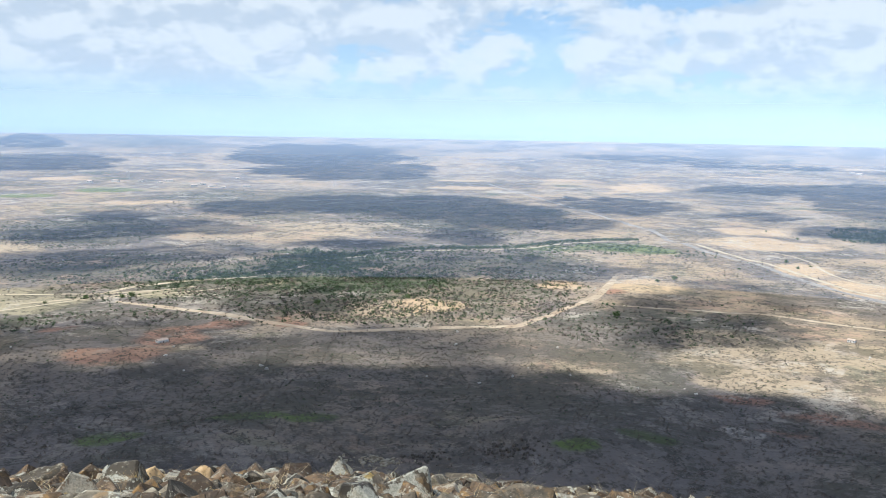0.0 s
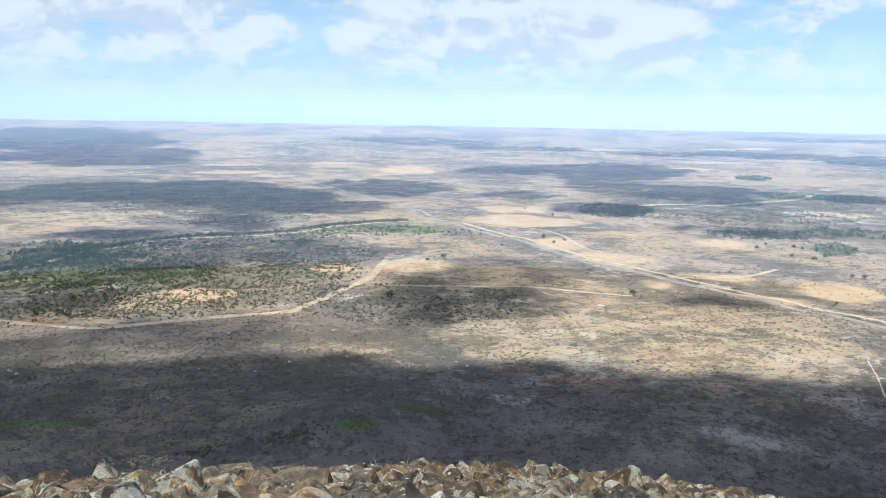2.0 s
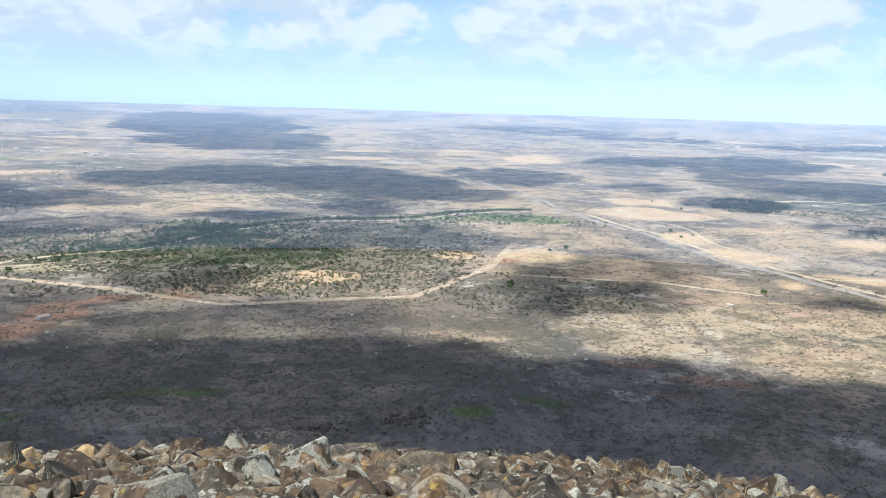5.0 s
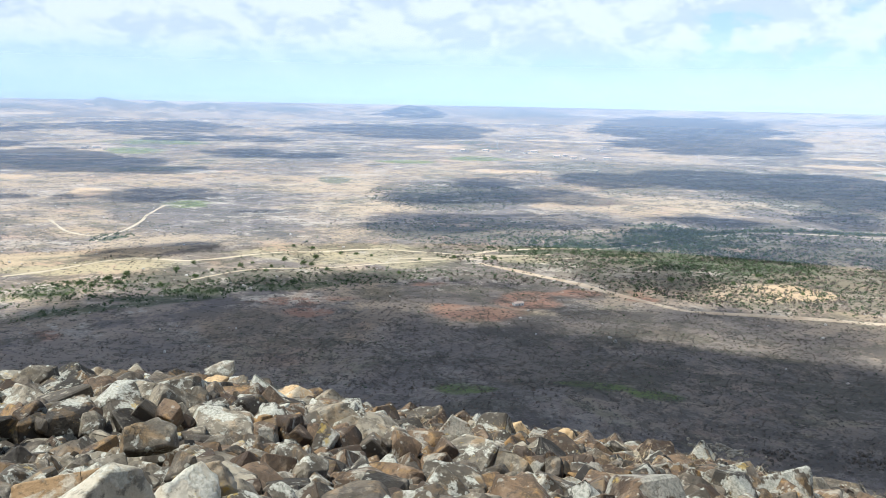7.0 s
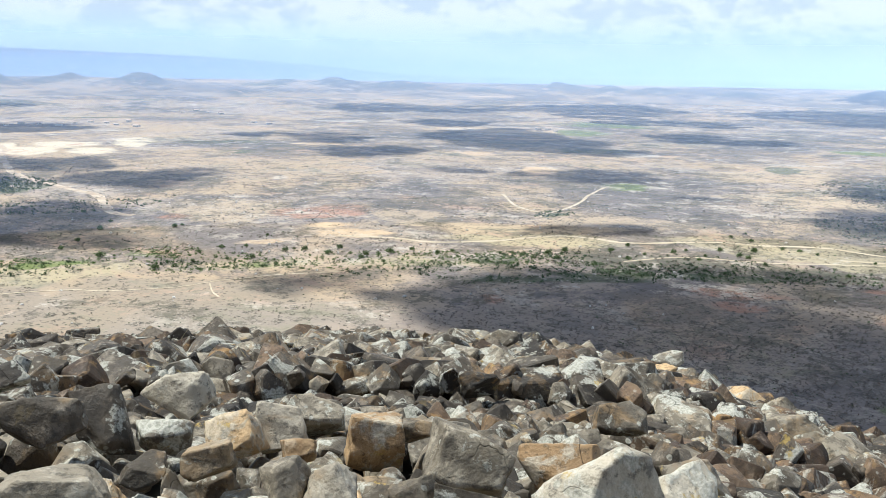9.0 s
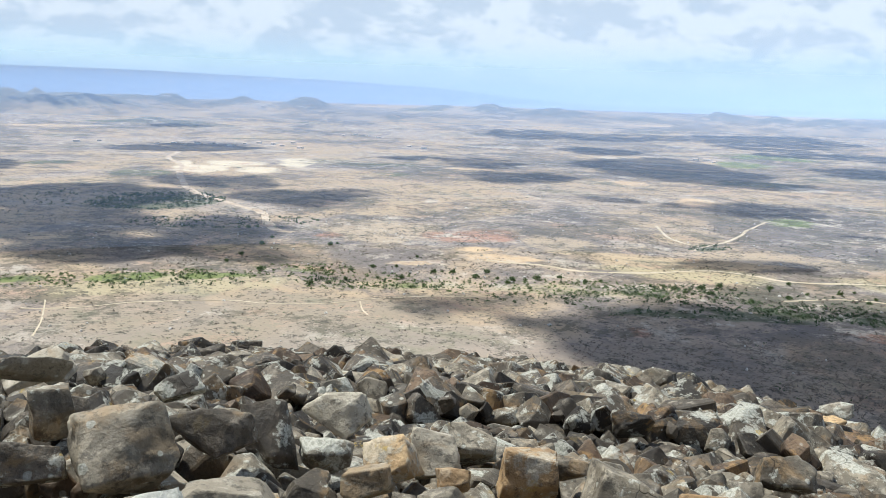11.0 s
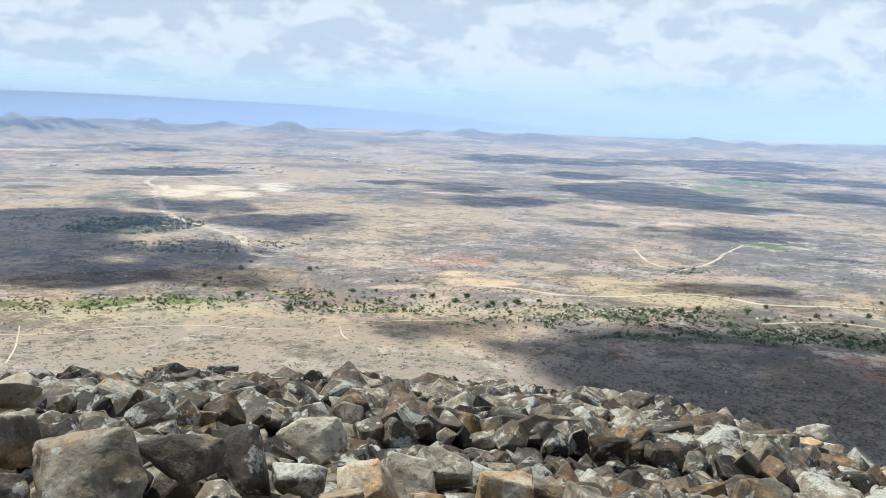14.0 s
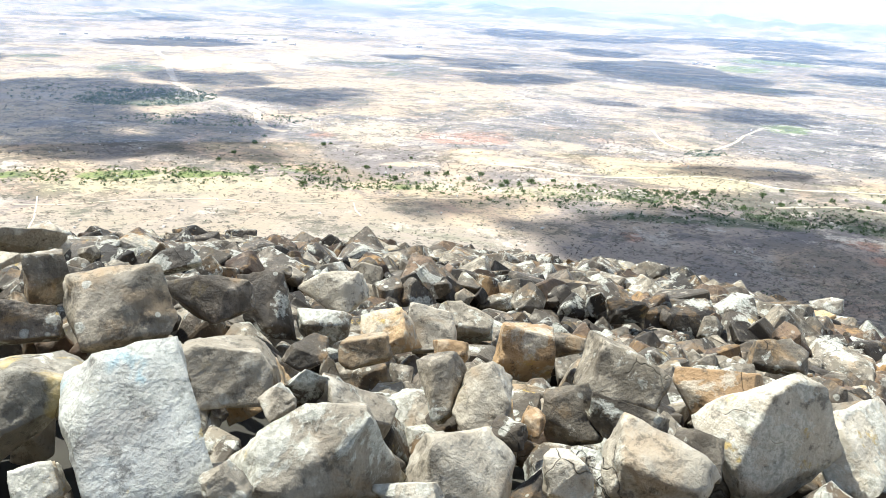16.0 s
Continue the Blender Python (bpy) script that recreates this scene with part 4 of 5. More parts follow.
rock("orange", 12, (-2.52, 0.9, -1.62), (0.04, 0.05, 0.07), (-26, 10, 55))
rock("grey", 2, (-2.2, 1.31, -1.64), (0.09, 0.08, 0.08), (-38, 18, 43))
rock("grey", 5, (-2.46, 1.26, -1.66), (0.15, 0.1, 0.07), (-30, 12, 48))
rock("pale", 8, (-2.71, 0.11, -1.47), (0.06, 0.05, 0.06), (-42, -30, 74))
rock("pale", 1, (-2.47, -0.55, -1.45), (0.07, 0.06, 0.07), (-34, -20, 90))
rock("pale", 10, (-5.16, 1.19, -2.1), (0.23, 0.18, 0.19), (-28, -10, 70))
rock("dark", 20, (-3.57, -0.53, -1.45), (0.13, 0.09, 0.08), (-30, 6, 90))
rock("grey", 23, (-4.2, -0.44, -1.47), (0.13, 0.11, 0.14), (-34, -6, 88))
rock("dark", 3, (-5.27, 3.6, -2.56), (0.18, 0.13, 0.13), (-26, 10, 49))
rock("grey", 14, (-5.55, 4.51, -2.79), (0.26, 0.18, 0.15), (-38, -8, 45))
rock("grey", 16, (-5.43, 5.33, -2.94), (0.29, 0.2, 0.17), (-30, 4, 40))
rock("mossy", 22, (-7.01, 8.27, -3.75), (0.23, 0.17, 0.16), (-42, 0, 37))
rock("pale", 7, (-5.31, -0.5, -1.62), (0.21, 0.12, 0.07), (-34, 4, 89))
rock("grey", 19, (-8.91, 1.31, -2.95), (0.28, 0.19, 0.16), (-28, 0, 78))
rock("dark", 13, (-11.34, 1.49, -3.44), (0.32, 0.22, 0.2), (-30, 12, 79))
rock("dark", 11, (-11.21, 2.1, -3.45), (0.23, 0.17, 0.16), (-34, 0, 76))
rock("dark", 25, (-9.44, 2.68, -3.24), (0.2, 0.17, 0.2), (-26, -10, 70))
rock("orange", 17, (-3.59, 1.17, -1.83), (0.09, 0.07, 0.06), (-38, 0, 61))
rock("pale", 9, (-2.16, 0.29, -1.51), (0.12, 0.07, 0.05), (-30, 4, 64))
rock("pale", 18, (-2.26, -0.15, -1.43), (0.06, 0.05, 0.06), (-42, -25, 78))
rock("grey", 0, (-3.28, 0.4, -1.59), (0.12, 0.09, 0.08), (-34, -20, 72))
rock("grey", 6, (-3.97, 0.69, -1.77), (0.15, 0.1, 0.09), (-28, 10, 71))
rock("grey", 4, (-6.76, 8.06, -3.92), (0.34, 0.21, 0.16), (-30, 6, 36))
rock("grey", 15, (-3.73, 3.49, -2.29), (0.19, 0.13, 0.12), (-34, -8, 39))
rock("grey", 24, (-3.11, -0.23, -1.43), (0.09, 0.05, 0.02), (-26, 0, 83))
rock("grey", 12, (-3.75, 1.92, -1.99), (0.13, 0.09, 0.08), (-38, 0, 53))
rock("dark", 21, (-2.8, 2.74, -1.99), (0.09, 0.08, 0.1), (-30, 10, 35))
rock("pale", 5, (-2.47, 2.52, -1.9), (0.12, 0.08, 0.07), (-42, -20, 33))
rock("dark", 2, (-4.91, 0.2, -1.7), (0.14, 0.09, 0.08), (-34, -14, 81))
rock("pale", 17, (-6.24, -0.44, -1.98), (0.24, 0.20, 0.14), (17, -25, 68))
rock("pale", 6, (-6.28, 1.59, -2.55), (0.25, 0.17, 0.24), (7, -3, 38))
rock("dark", 13, (-6.71, 4.83, -3.17), (0.24, 0.19, 0.19), (1, 8, 67))
rock("mossy", 12, (-9.15, 6.69, -3.95), (0.41, 0.29, 0.25), (23, -22, 97))
rock("dark", 21, (-6.52, 5.45, -3.27), (0.31, 0.26, 0.18), (-16, -5, 57))
rock("grey", 8, (-6.54, 6.61, -3.53), (0.45, 0.37, 0.29), (8, -22, 7))
rock("orange", 18, (-6.70, 7.87, -3.85), (0.25, 0.19, 0.22), (-1, -5, 25))
rock("grey", 6, (-6.60, 7.84, -3.88), (0.36, 0.29, 0.22), (21, -25, 73))
rock("grey", 25, (-5.06, 6.04, -3.31), (0.44, 0.30, 0.27), (14, -6, 7))
rock("grey", 6, (-10.57, 1.67, -3.47), (0.34, 0.23, 0.20), (-17, 5, 109))
rock("dark", 25, (-10.73, 1.98, -3.41), (0.21, 0.16, 0.17), (-1, 1, 28))
rock("dark", 19, (-10.87, 1.39, -3.37), (0.28, 0.19, 0.25), (-20, 3, 55))
rock("grey", 1, (-10.96, 1.08, -3.49), (0.34, 0.28, 0.23), (-7, 13, 83))
rock("dark", 11, (-10.97, 3.19, -3.74), (0.23, 0.16, 0.28), (17, -21, 74))
rock("dark", 25, (-7.82, 0.64, -2.75), (0.33, 0.24, 0.19), (24, -5, 106))
rock("grey", 12, (-6.10, 2.96, -2.73), (0.18, 0.15, 0.12), (-21, -20, 70))
rock("grey", 16, (-6.66, 2.29, -2.74), (0.19, 0.15, 0.16), (25, -4, 86))
rock("dark", 13, (-9.53, 0.24, -3.12), (0.28, 0.23, 0.16), (-19, 3, 72))
rock("grey", 22, (-6.60, 2.01, -2.69), (0.21, 0.14, 0.15), (-18, 0, 51))
rock("grey", 20, (-4.38, 6.51, -3.50), (0.43, 0.36, 0.28), (-25, -23, 72))
rock("grey", 14, (-3.57, 6.23, -3.41), (0.34, 0.26, 0.32), (14, 3, 71))
rock("grey", 14, (-4.25, 5.48, -3.11), (0.18, 0.14, 0.29), (5, -3, 0))
rock("grey", 11, (-4.43, 5.06, -2.95), (0.31, 0.25, 0.18), (25, -8, 32))
rock("grey", 21, (-6.58, 7.84, -3.84), (0.38, 0.30, 0.22), (16, -16, 78))
rock("dark", 18, (-6.88, 7.08, -3.70), (0.43, 0.31, 0.28), (15, 9, 80))
rock("dark", 20, (-6.92, 5.85, -3.41), (0.39, 0.26, 0.23), (22, -16, 63))
rock("orange", 9, (-6.65, 7.88, -3.86), (0.19, 0.14, 0.12), (19, 5, 41))
rock("grey", 18, (-2.96, 4.14, -2.62), (0.18, 0.12, 0.11), (25, 8, 82))
rock("grey", 3, (-4.38, 8.99, -4.32), (0.31, 0.21, 0.30), (-17, -1, 63))
rock("dark", 25, (-3.48, 8.56, -4.25), (0.36, 0.25, 0.23), (17, -10, 63))
rock("orange", 19, (-4.75, 8.92, -4.30), (0.28, 0.21, 0.17), (-13, 0, -1))
rock("orange", 18, (-3.34, 9.38, -4.40), (0.28, 0.21, 0.21), (-25, -16, 22))
rock("rusty", 19, (-2.69, 8.58, -4.22), (0.28, 0.22, 0.28), (16, -4, 5))
rock("grey", 16, (-2.00, 5.35, -3.06), (0.24, 0.16, 0.14), (-22, 24, 67))
rock("rusty", 19, (-1.92, 7.96, -3.98), (0.29, 0.24, 0.24), (15, 21, 37))
rock("rusty", 20, (-1.60, 9.72, -4.50), (0.32, 0.24, 0.19), (22, 20, 36))
rock("orange", 7, (-1.25, 10.38, -4.88), (0.28, 0.19, 0.24), (-22, -19, -39))
rock("grey", 18, (-1.43, 7.44, -3.80), (0.25, 0.19, 0.15), (9, 2, 55))
rock("grey", 16, (-8.16, 6.38, -3.59), (0.36, 0.26, 0.31), (-13, 13, 20))
rock("orange", 2, (-5.97, 8.27, -4.01), (0.28, 0.24, 0.16), (-19, -22, 83))
rock("grey", 20, (-5.29, 8.66, -4.18), (0.24, 0.17, 0.18), (10, 12, 45))
rock("grey", 22, (-2.37, 5.10, -3.00), (0.26, 0.22, 0.15), (11, 3, 42))
rock("dark", 17, (-5.06, 8.82, -4.25), (0.16, 0.13, 0.14), (-17, -4, 0))
rock("orange", 16, (-2.72, 9.52, -4.43), (0.28, 0.20, 0.19), (-22, -17, 52))
rock("orange", 12, (-0.16, 10.88, -5.24), (0.27, 0.19, 0.16), (1, -10, -9))
rock("rusty", 1, (-1.83, 9.90, -4.56), (0.26, 0.18, 0.15), (-3, -24, 48))
rock("rusty", 25, (-1.39, 9.94, -4.58), (0.19, 0.12, 0.13), (-18, -17, 43))
rock("rusty", 7, (0.54, 10.00, -4.78), (0.19, 0.15, 0.21), (-13, -25, 38))
rock("rusty", 14, (3.81, 9.31, -4.72), (0.29, 0.22, 0.20), (25, 10, 20))
rock("rusty", 12, (4.18, 9.19, -4.73), (0.22, 0.19, 0.13), (-8, -17, -21))
rock("grey", 15, (2.69, 9.63, -4.73), (0.21, 0.15, 0.21), (6, 21, -34))
rock("rusty", 13, (3.32, 10.28, -5.13), (0.24, 0.19, 0.14), (5, -24, -4))
rock("dark", 25, (4.61, 8.98, -4.71), (0.19, 0.13, 0.15), (8, -10, 12))
rock("rusty", 10, (5.09, 8.72, -4.70), (0.19, 0.15, 0.14), (15, -21, -56))
rock("grey", 3, (6.33, 7.94, -4.69), (0.19, 0.14, 0.11), (8, 10, -27))
rock("rusty", 11, (1.81, 9.81, -4.74), (0.20, 0.16, 0.14), (22, -16, -55))
rock("rusty", 19, (1.05, 9.91, -4.75), (0.20, 0.16, 0.12), (10, -23, 11))
rock("rusty", 19, (-0.03, 10.01, -4.79), (0.19, 0.14, 0.13), (21, 10, -37))
rock("rusty", 16, (-1.01, 10.02, -4.63), (0.11, 0.09, 0.14), (17, -22, -21))
rock("rusty", 0, (-0.49, 9.99, -4.80), (0.17, 0.12, 0.12), (20, 24, -45))
rock("dark", 6, (3.44, 9.41, -4.72), (0.20, 0.16, 0.14), (-7, 20, 5))
rock("rusty", 9, (2.49, 10.94, -5.30), (0.19, 0.16, 0.12), (18, 6, -22))
rock("rusty", 15, (5.62, 8.41, -4.69), (0.24, 0.17, 0.14), (24, 13, 2))
rock("dark", 22, (1.54, 10.90, -5.25), (0.23, 0.16, 0.13), (-11, -15, 12))
rock("dark", 6, (-2.32, 9.82, -4.53), (0.20, 0.15, 0.12), (-25, 20, 56))


def scatter_rocks():
    rg = random.Random(11)
    rows, cell = [], {}

    def free(x, y, r):
        i, j = int(x // 1.0), int(y // 1.0)
        for a in range(i - 2, i + 3):
            for b in range(j - 2, j + 3):
                for px, py, pr in cell.get((a, b), ()):
                    if (px - x) ** 2 + (py - y) ** 2 < (0.62 * (pr + r)) ** 2:
                        return False
        return True

    for x, y, r in placed:
        cell.setdefault((int(x // 1.0), int(y // 1.0)), []).append((x, y, r))
    for low, high, tries in ((0.24, 0.32, 580), (0.16, 0.24, 8000), (0.11, 0.16, 25500), (0.06, 0.11, 46000)):
        for _ in range(tries):
            az, d = radians(rg.uniform(-68, 118)), math.sqrt(rg.uniform(1.4 ** 2, 14.0 ** 2))
            x, y, r = -d * math.sin(az), d * math.cos(az), rg.uniform(low, high)
            if r > 0.15 and math.degrees(az) < 20 and rg.random() < 0.8:
                continue
            if r > 0.135 and d < 6.8 and 33 < math.degrees(az):
                continue
            if d < 4.8 and 52 < math.degrees(az) and rg.random() < 0.6:
                continue
            if free(x, y, r):
                cell.setdefault((int(x // 1.0), int(y // 1.0)), []).append((x, y, r))
                rows.append((x, y, r))
    return rows


def build_pile():
    rg = random.Random(23)
    rows = scatter_rocks()
    near = [row for row in rows if row[2] > 0.10 and -10.5 < row[0] < 0.5 and math.hypot(row[0], row[1]) < 9.5]
    near = set(sorted(near, key=lambda row: math.hypot(row[0], row[1]))[:190])
    heaps = {"rock_rubble": [], "dark_rubble": [], "rusty_rubble": []}
    low = [(np.array([v.co[:] for v in me.vertices]), np.array([p.vertices[:] for p in me.polygons])) for me in COARSE]
    for row in rows:
        x, y, r = row
        size = Vector((r * rg.uniform(1.0, 1.4), r * rg.uniform(0.9, 1.2), r * rg.uniform(0.9, 1.4)))
        turn = (rg.uniform(-50, 50), rg.uniform(-50, 50), rg.uniform(0, 360))
        deep = 1 if math.hypot(x, y) < 6.6 and x < -1.5 else 0      # gaps between the near blocks
        at = Vector((x, y, float(pile_height(x, y)) - 0.42 * size.z + (0.10 * rg.random() if deep == 0 else -0.13)))
        if row in near:
            rock(rg.choices(("grey", "dark", "orange", "pale", "rusty"), (2, 3, 1.0, 0.6, 4) if x > -0.85 * y else ((5, 3, 1.0, 2.0, 0.5) if math.hypot(x, y) < 4.5 else (4, 6, 0.9, 0.5, 0.8)))[0], rg.randrange(26), at, size, turn)
            continue
        v, f = low[rg.randrange(len(low))]
        m = np.array(Matrix.LocRotScale(at, Euler([radians(a) for a in turn]), size))
        rusty = 6.0 if x > -0.85 * y else 0.9      # the slope facing the plain is the rustier one
        heaps[rg.choices(list(heaps), (6.0, 1.6, 0.6) if math.hypot(x, y) < 5.5 and rusty < 1 else (2.6 if rusty < 1 else 1.5, 4.5, rusty))[0]].append((v @ m[:3, :3].T + m[:3, 3], f))
    for (name, pieces), mat, label in zip(heaps.items(), (rock_grey, rock_dark, rock_rusty),
                                          ("small broken grey basalt rubble between larger rocks", "small dark basalt rubble between larger rocks", "small rust-brown rubble between larger rocks")):
        starts = np.cumsum([0] + [len(v) for v, _ in pieces])
        me = quick_mesh(name, np.concatenate([v for v, _ in pieces]), np.concatenate([f + k for (_, f), k in zip(pieces, starts)]), mat)
        tagged(new(name, me), label, "rubble", kind="stuff")


build_pile()


# ---- trees, houses, masts ----
def part(name, mesh, mat, parent, label=""):
    """One mesh object under a thing."""
    if not mesh.materials:
        mesh.materials.append(mat)
    ob = new(name, mesh)
    ob.parent = parent
    return tagged(ob, label)


def mesh_from(bm, name):
    me = bpy.data.meshes.new(name)
    bm.to_mesh(me)
    bm.free()
    return me


def stick(bm, a, b, ra, rb, sides=6):
    """A tapered stick between two points."""
    a, b = Vector(a), Vector(b)
    turn = (b - a).to_track_quat("Z", "Y")
    rings = []
    for c, r in ((a, ra), (b, rb)):
        rings.append([bm.verts.new(c + turn @ Vector((r * math.cos(2 * math.pi * i / sides), r * math.sin(2 * math.pi * i / sides), 0))) for i in range(sides)])
    for i in range(sides):
        bm.faces.new((rings[0][i], rings[0][(i + 1) % sides], rings[1][(i + 1) % sides], rings[1][i]))
    bm.faces.new(rings[1])


def brick_box(bm, x0, y0, z0, x1, y1, z1):
    bmesh.ops.create_cube(bm, size=1.0, matrix=Matrix.LocRotScale(((x0 + x1) / 2, (y0 + y1) / 2, (z0 + z1) / 2), None, (x1 - x0, y1 - y0, z1 - z0)))


bark_mat = simple_material("grey_bark", (0.10, 0.08, 0.06), (0.18, 0.15, 0.12), 2.0)
leaf_mat = simple_material("tree_leaves", (0.07, 0.105, 0.04), (0.115, 0.16, 0.06), 0.8, 0.8, (0.18, 0.23, 0.085))


def tree(seed, height, spread):
    rg = random.Random(seed)
    root = new("tree")
    root.empty_display_size = 0.5
    bm = bmesh.new()
    fork = (rg.uniform(-0.2, 0.2), rg.uniform(-0.2, 0.2), height * 0.22)
    stick(bm, (0, 0, -0.3), fork, 0.24, 0.15)
    tips = []
    for i in range(5):
        a = 2 * math.pi * i / 5 + rg.uniform(-0.4, 0.4)
        tip = (fork[0] + spread * 0.55 * math.cos(a), fork[1] + spread * 0.55 * math.sin(a), height * rg.uniform(0.38, 0.68))
        stick(bm, fork, tip, 0.11, 0.04, 5)
        tips.append(Vector(tip))
    part("trunk", mesh_from(bm, "trunk"), bark_mat, root)
    bm = bmesh.new()
    for tip in tips + [Vector((0, 0, height * 0.72))]:
        for _ in range(38):
            c = tip + Vector((rg.gauss(0, 0.33) * spread * 0.75, rg.gauss(0, 0.33) * spread * 0.75, rg.gauss(-0.1, 0.22) * height * 0.75))
            bm.faces.new([bm.verts.new(c + Vector([rg.gauss(0, 0.28) for _ in range(3)]) * spread * 0.55) for _ in range(3)])
    part("crown", mesh_from(bm, "crown"), leaf_mat, root)
    return tagged(root, "dark green rounded tree on the dry plain", "tree", "trees along the dry river bed")


TREES_a = [
    (-720, 340), (-687, 304), (-652, 324), (-657, 335), (-614, 366), (-603, 374), (-595, 394), (-594, 416), (-570, 426), (-570, 442),
    (-647, 340), (-694, 284), (-653, 272), (-647, 291), (-634, 367), (-596, 366), (-658, 245), (-702, 240), (-652, 212), (-716, 220),
    (-712, 187), (-753, 167), (-782, 188), (-535, 481), (-522, 479), (-508, 480), (-518, 506), (-505, 503), (-518, 526), (-471, 513),
    (-495, 560), (-467, 550), (-470, 575), (-460, 601), (-457, 614), (-428, 594), (-432, 608), (-443, 644), (-418, 637), (-411, 639),
]
TREES_b = [
    (-425, 669), (-389, 630), (-422, 710), (-406, 711), (-387, 707), (-325, 643), (-336, 707), (-827, 299), (-822, 289), (-966, 251),
    (-960, 239), (-883, 245), (-841, 223), (-687, 261), (-570, 371), (-626, 351), (-504, 592), (-484, 720), (-486, 747), (-464, 724),
    (-311, 730), (-285, 745), (-279, 752), (-275, 761), (-270, 853), (-257, 848), (-245, 847), (-225, 855), (-301, 876), (-288, 871),
    (246, 888), (225, 877), (529, 1388), (537, 1282), (-5, 730), (-43, 791), (-60, 747), (-31, 765), (-108, 727), (338, 959),
]
TREES_c = [
    (414, 1015), (39, 904), (-170, 901), (-200, 873), (63, 947), (208, 1116), (80, 1014), (-99, 915), (695, 890), (700, 880),
    (674, 917), (743, 883), (512, 595), (638, 706), (626, 708), (660, 809), (654, 906), (708, 865), (410, 972), (432, 989),
    (647, 831), (688, 825), (147, 704), (361, 672),
]


def plant_trees():
    rg = random.Random(3)
    kinds = [tree(51, 4.4, 2.9), tree(52, 3.8, 2.6), tree(53, 5.2, 3.2), tree(54, 3.4, 2.8)]
    for n, (x, y) in enumerate(TREES_a + TREES_b + TREES_c):
        s, k = rg.uniform(0.45, 1.1), kinds[n % 4]
        z = float(terrain_height(x, y))
        m = pose(x, y, z, 0, 0, rg.uniform(0, 360))
        if n < 4:
            k.matrix_world = m
            k.scale = (s, s, s)
        else:
            ob = copy_thing(k, m)
            ob.scale = (s, s, s)


plant_trees()

wall_mat = simple_material("whitewashed_wall", (0.72, 0.69, 0.63), (0.82, 0.80, 0.76), 0.5)
tile_mat = simple_material("clay_roof_tiles", (0.50, 0.36, 0.27), (0.64, 0.52, 0.42), 1.5)
door_mat = simple_material("dark_door_paint", (0.07, 0.06, 0.05), (0.11, 0.09, 0.08), 2.0)
steel_mat = simple_material("galvanised_steel", (0.45, 0.46, 0.47), (0.60, 0.61, 0.62), 1.0, 0.5)


def house(length, deep, tall):
    root = new("house")
    bm = bmesh.new()
    brick_box(bm, -length / 2, -deep / 2, -0.8, length / 2, deep / 2, tall)
    part("wall", mesh_from(bm, "wall"), wall_mat, root)
    bm = bmesh.new()
    e, top = 0.5, tall + deep * 0.22
    v = [bm.verts.new(p) for p in ((-length / 2 - e, -deep / 2 - e, tall - 0.05), (length / 2 + e, -deep / 2 - e, tall - 0.05), (length / 2 + e, deep / 2 + e, tall - 0.05),
                                   (-length / 2 - e, deep / 2 + e, tall - 0.05), (-length / 2 - e, 0, top), (length / 2 + e, 0, top))]
    for f in ((0, 1, 5, 4), (2, 3, 4, 5), (1, 2, 5), (3, 0, 4), (3, 2, 1, 0)):
        bm.faces.new([v[i] for i in f])
    part("roof", mesh_from(bm, "roof"), tile_mat, root, "faded clay tile roof")
    bm = bmesh.new()
    brick_box(bm, -0.5, -deep / 2 - 0.06, 0.0, 0.5, -deep / 2 + 0.02, 2.1)
    part("door", mesh_from(bm, "door"), door_mat, root)
    for x in (-length / 3, length / 3):
        bm = bmesh.new()
        brick_box(bm, x - 0.6, -deep / 2 - 0.05, 1.0, x + 0.6, -deep / 2 + 0.02, 2.0)
        part("window", mesh_from(bm, "window"), door_mat, root)
    return tagged(root, "small whitewashed farmhouse with a low tiled roof", "house", "houses on the plain")


FARMS = [(304, 616), (-199, 592)]
VILLAGE_a = [
    (-2501, 368), (-2543, 422), (-2482, 442), (-2523, 485), (-2502, 526), (-2441, 561), (-2502, 617), (-2524, 665), (-2481, 696), (-2419, 704),
    (-2522, 769), (-2337, 732), (-2616, 230), (-2592, 168), (-2799, 1031), (-2842, 1093), (-2773, 1109), (-2703, 1123), (-2360, 1082), (-2296, 1100),
]
VILLAGE_b = [
    (-767, 2305), (-760, 2359), (-829, 2334), (-891, 2314), (-643, 2274), (-602, 2212), (-567, 2193), (-652, 2222), (-945, 2273), (-1784, 1724),
    (-1727, 1697), (-1805, 1704), (-608, 2515), (-516, 2229), (293, 2053), (1992, 2957), (1431, 3001), (1435, 2951), (1946, 3386), (-250, 4141),
]


def build_houses():
    rg = random.Random(8)
    kinds = [house(9, 6, 3.0), house(13, 7, 3.3)]
    for n, (x, y) in enumerate(FARMS + VILLAGE_a + VILLAGE_b):
        turn = math.degrees(math.atan2(-x, y)) + rg.uniform(-35, 35)
        s = 0.6 if n < 2 else rg.uniform(1.0, 1.5)
        m = pose(x, y, float(terrain_height(x, y)), 0, 0, turn)
        if n < 2:
            kinds[n].matrix_world = m
            kinds[n].scale = (s, s, s)
        else:
            copy_thing(kinds[n % 2], m).scale = (s, s, s)


build_houses()


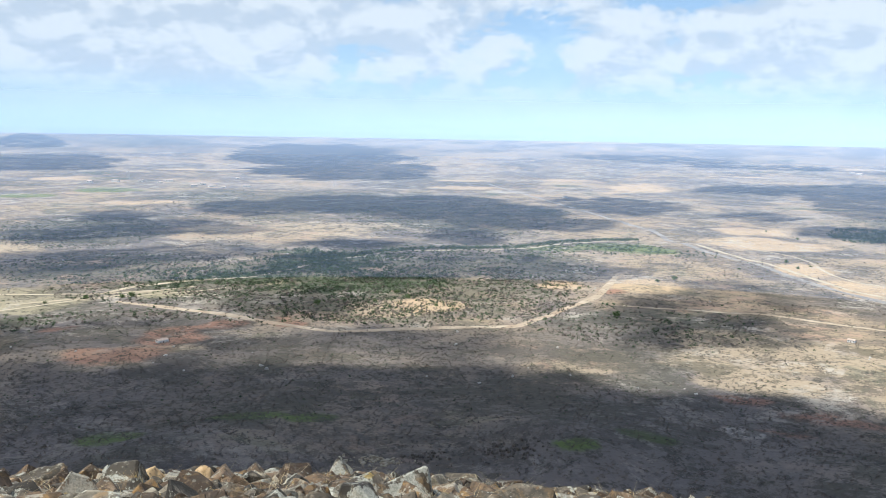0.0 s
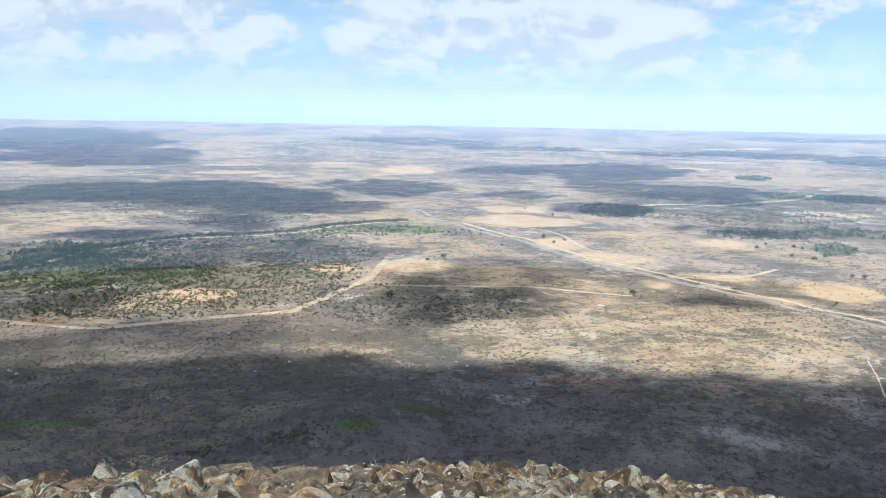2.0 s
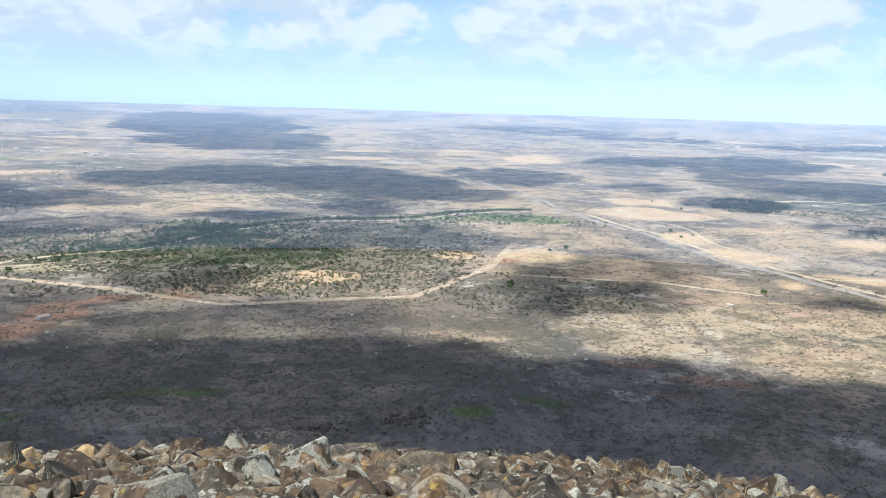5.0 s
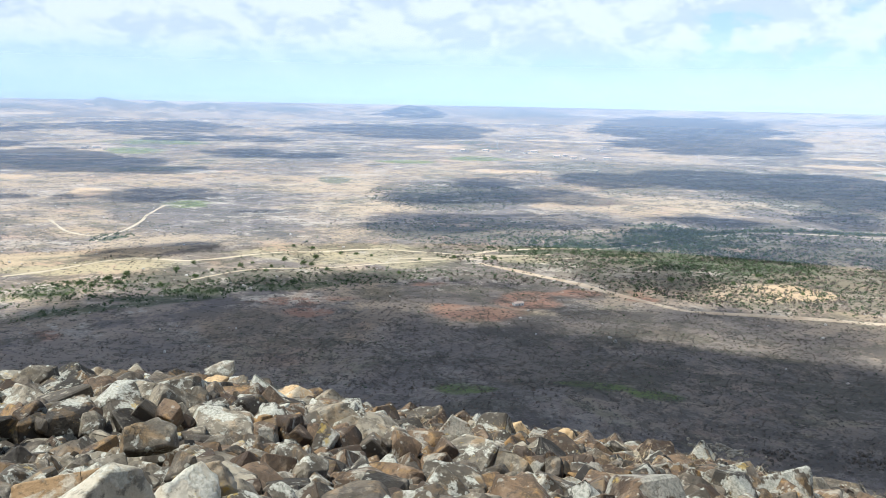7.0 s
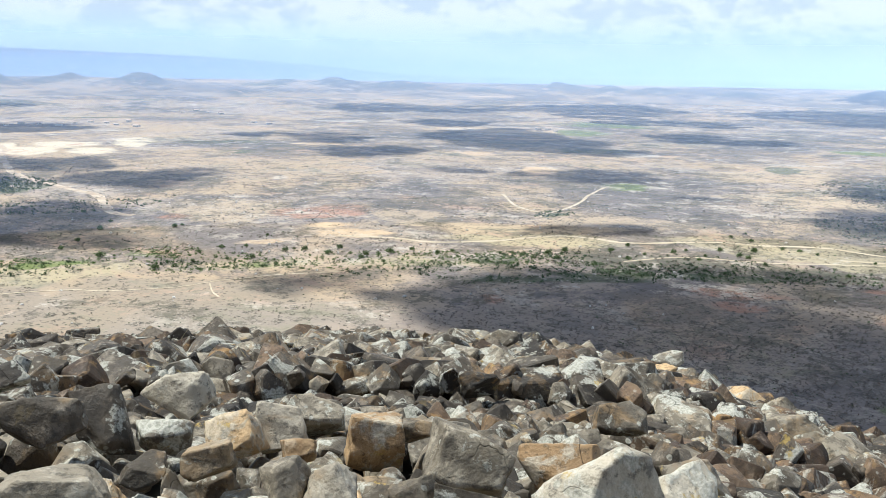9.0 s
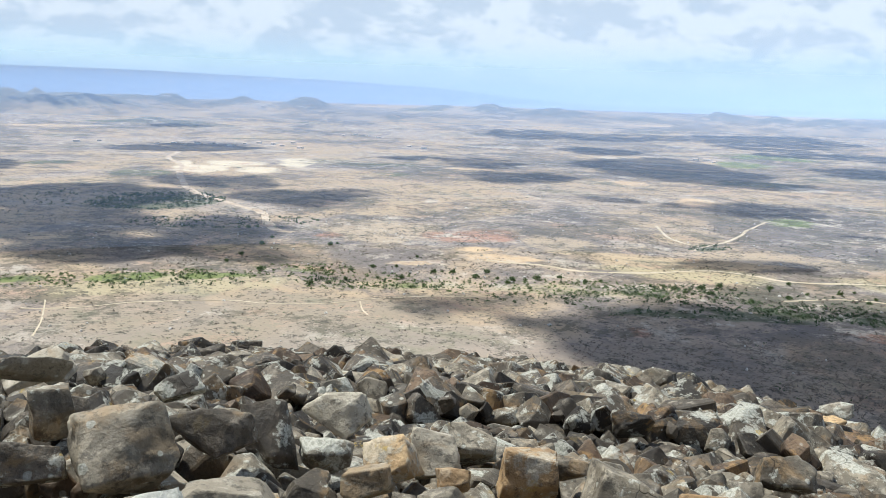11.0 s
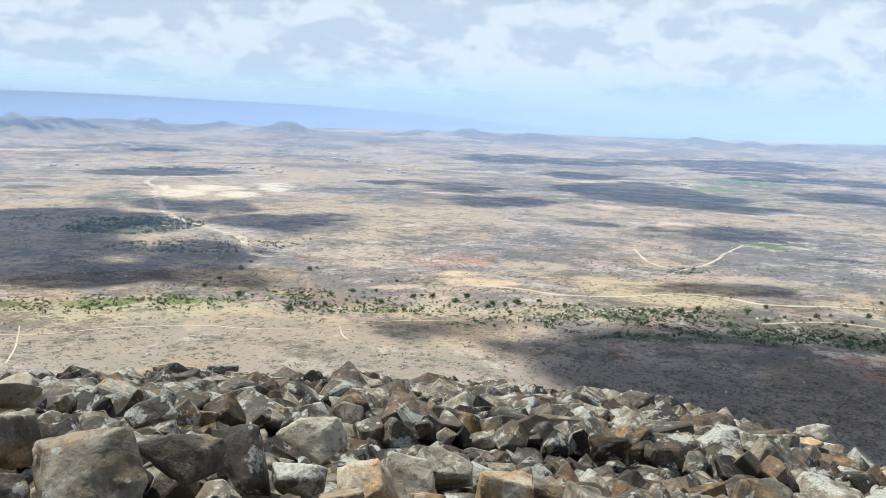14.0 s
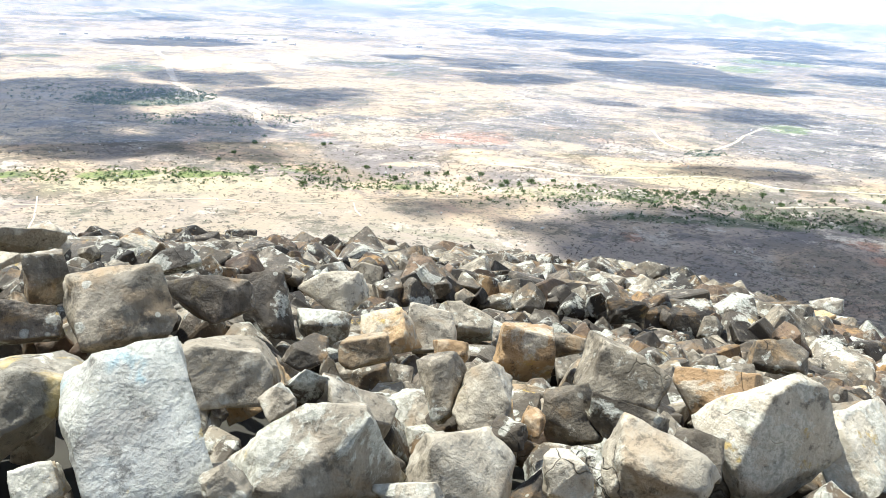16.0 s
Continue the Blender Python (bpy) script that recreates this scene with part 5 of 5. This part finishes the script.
def mast(x, y, tall):
    """A lattice mast: four legs, rings and braces, with arms near the top."""
    root = new("lattice_mast")
    half = lambda z: 1.5 * (1 - 0.75 * z / tall)
    for sx, sy in ((1, 1), (1, -1), (-1, 1), (-1, -1)):
        bm = bmesh.new()
        stick(bm, (sx * half(0), sy * half(0), -0.5), (sx * half(tall), sy * half(tall), tall), 0.22, 0.16, 4)
        part("leg", mesh_from(bm, "leg"), steel_mat, root)
    bm = bmesh.new()
    for i in range(9):
        z, z2 = tall * i / 9, tall * (i + 1) / 9
        for (ax, ay), (bx, by) in (((1, 1), (1, -1)), ((1, -1), (-1, -1)), ((-1, -1), (-1, 1)), ((-1, 1), (1, 1))):
            stick(bm, (ax * half(z), ay * half(z), z), (bx * half(z2), by * half(z2), z2), 0.10, 0.10, 4)
    part("bracing", mesh_from(bm, "bracing"), steel_mat, root)
    for z in (0.80, 0.93):
        bm = bmesh.new()
        stick(bm, (-3.0, 0, tall * z), (3.0, 0, tall * z), 0.16, 0.16, 4)
        part("arm", mesh_from(bm, "arm"), steel_mat, root)
    root.matrix_world = pose(x, y, float(terrain_height(x, y)), 0, 0, math.degrees(math.atan2(-x, y)))
    tagged(root, "tall grey steel lattice mast beside the far road", "mast", "masts on the plain")


mast(-294, 2277, 26)
mast(-889, 2403, 24)
mast(-589, 2485, 18)


# ---- pale stones and an outcrop below the hill ----
def stones(name, label, mat, xs, ys, size, seed):
    rg = np.random.default_rng(seed)
    v, f = np.array([p.co[:] for p in COARSE[seed % 16].vertices]), np.array([p.vertices[:] for p in COARSE[seed % 16].polygons])
    n = len(xs)
    a = rg.uniform(0, 2 * math.pi, n)
    w = v[None] * (size[:, None] * rg.uniform(0.6, 1.3, (n, 3)))[:, None]
    c, s = np.cos(a)[:, None], np.sin(a)[:, None]
    w = np.stack([w[..., 0] * c - w[..., 1] * s, w[..., 0] * s + w[..., 1] * c, w[..., 2]], -1)
    w += np.stack([xs, ys, terrain_height(xs, ys)], -1)[:, None]
    faces = (f[None] + (np.arange(n) * len(v))[:, None, None]).reshape(-1, f.shape[1])
    tagged(new(name, quick_mesh(name, w.reshape(-1, 3), faces, mat)), label, "stones", kind="stuff")


stone_mat = simple_material("pale_granite", (0.42, 0.38, 0.33), (0.62, 0.57, 0.50), 0.3)
tan_stone_mat = simple_material("tan_sandstone", (0.34, 0.27, 0.18), (0.50, 0.42, 0.30), 0.4)
x, y = fan(9000, 500, 2600)
az = np.degrees(np.arctan2(-x, y))
keep = rng.uniform(0, 1, len(x)) < 0.35 * np.exp(-((az - 60) / 18) ** 2) * (np.hypot(x, y) > 700) + 0.05
stones("pale_stones", "pale granite boulders scattered over the dry slopes", stone_mat, x[keep], y[keep], rng.uniform(0.5, 1.6, keep.sum()), 5)
k = 80
stones("outcrop", "pale bare rock outcrop on the lower hillside", tan_stone_mat, -28 + rng.normal(0, 6.5, k), 369 + rng.normal(0, 2.0, k), rng.uniform(0.35, 1.1, k), 6)
stones("brown_outcrop", "brown rocky knoll among grey thicket", bark_mat, np.concatenate([-8 + rng.normal(0, 5, 30), 34 + rng.normal(0, 9, 50)]), np.concatenate([375 + rng.normal(0, 3, 30), 378 + rng.normal(0, 4, 50)]), rng.uniform(0.5, 1.5, 80), 7)


# ---- dry grass on the rim ----
def dry_grass():
    rg = np.random.default_rng(31)
    verts, faces = [], []
    for _ in range(190):
        az = math.radians(rg.choice([rg.uniform(-38, 34), rg.uniform(34, 95)], p=[0.88, 0.12]))
        d = rg.uniform(7.5, 12.3)
        x, y = -d * math.sin(az), d * math.cos(az)
        z = float(pile_height(x, y)) + 0.05
        for _ in range(int(rg.integers(3, 10))):
            lean, h, bx, by = rg.normal(0, 0.12, 2), rg.uniform(0.08, 0.26), x + rg.normal(0, 0.05), y + rg.normal(0, 0.05)
            side = np.array([math.cos(az), math.sin(az), 0]) * rg.uniform(0.002, 0.004)
            n = len(verts)
            for t in (0.0, 0.5, 1.0):
                p = np.array([bx + lean[0] * t * t * 1.6, by + lean[1] * t * t * 1.6, z + h * t * (1 - 0.18 * t)])
                verts += [p - side * (1.05 - t), p + side * (1.05 - t)]
            faces += [(n, n + 1, n + 3, n + 2), (n + 2, n + 3, n + 5, n + 4)]
    grass_mat = simple_material("dry_straw", (0.36, 0.27, 0.14), (0.52, 0.42, 0.25), 3.0, 0.8)
    tagged(new("dry_grass", quick_mesh("dry_grass", np.array(verts), np.array(faces), grass_mat)), "thin tufts of straw-coloured dry grass between rocks", "grass", kind="stuff")


dry_grass()
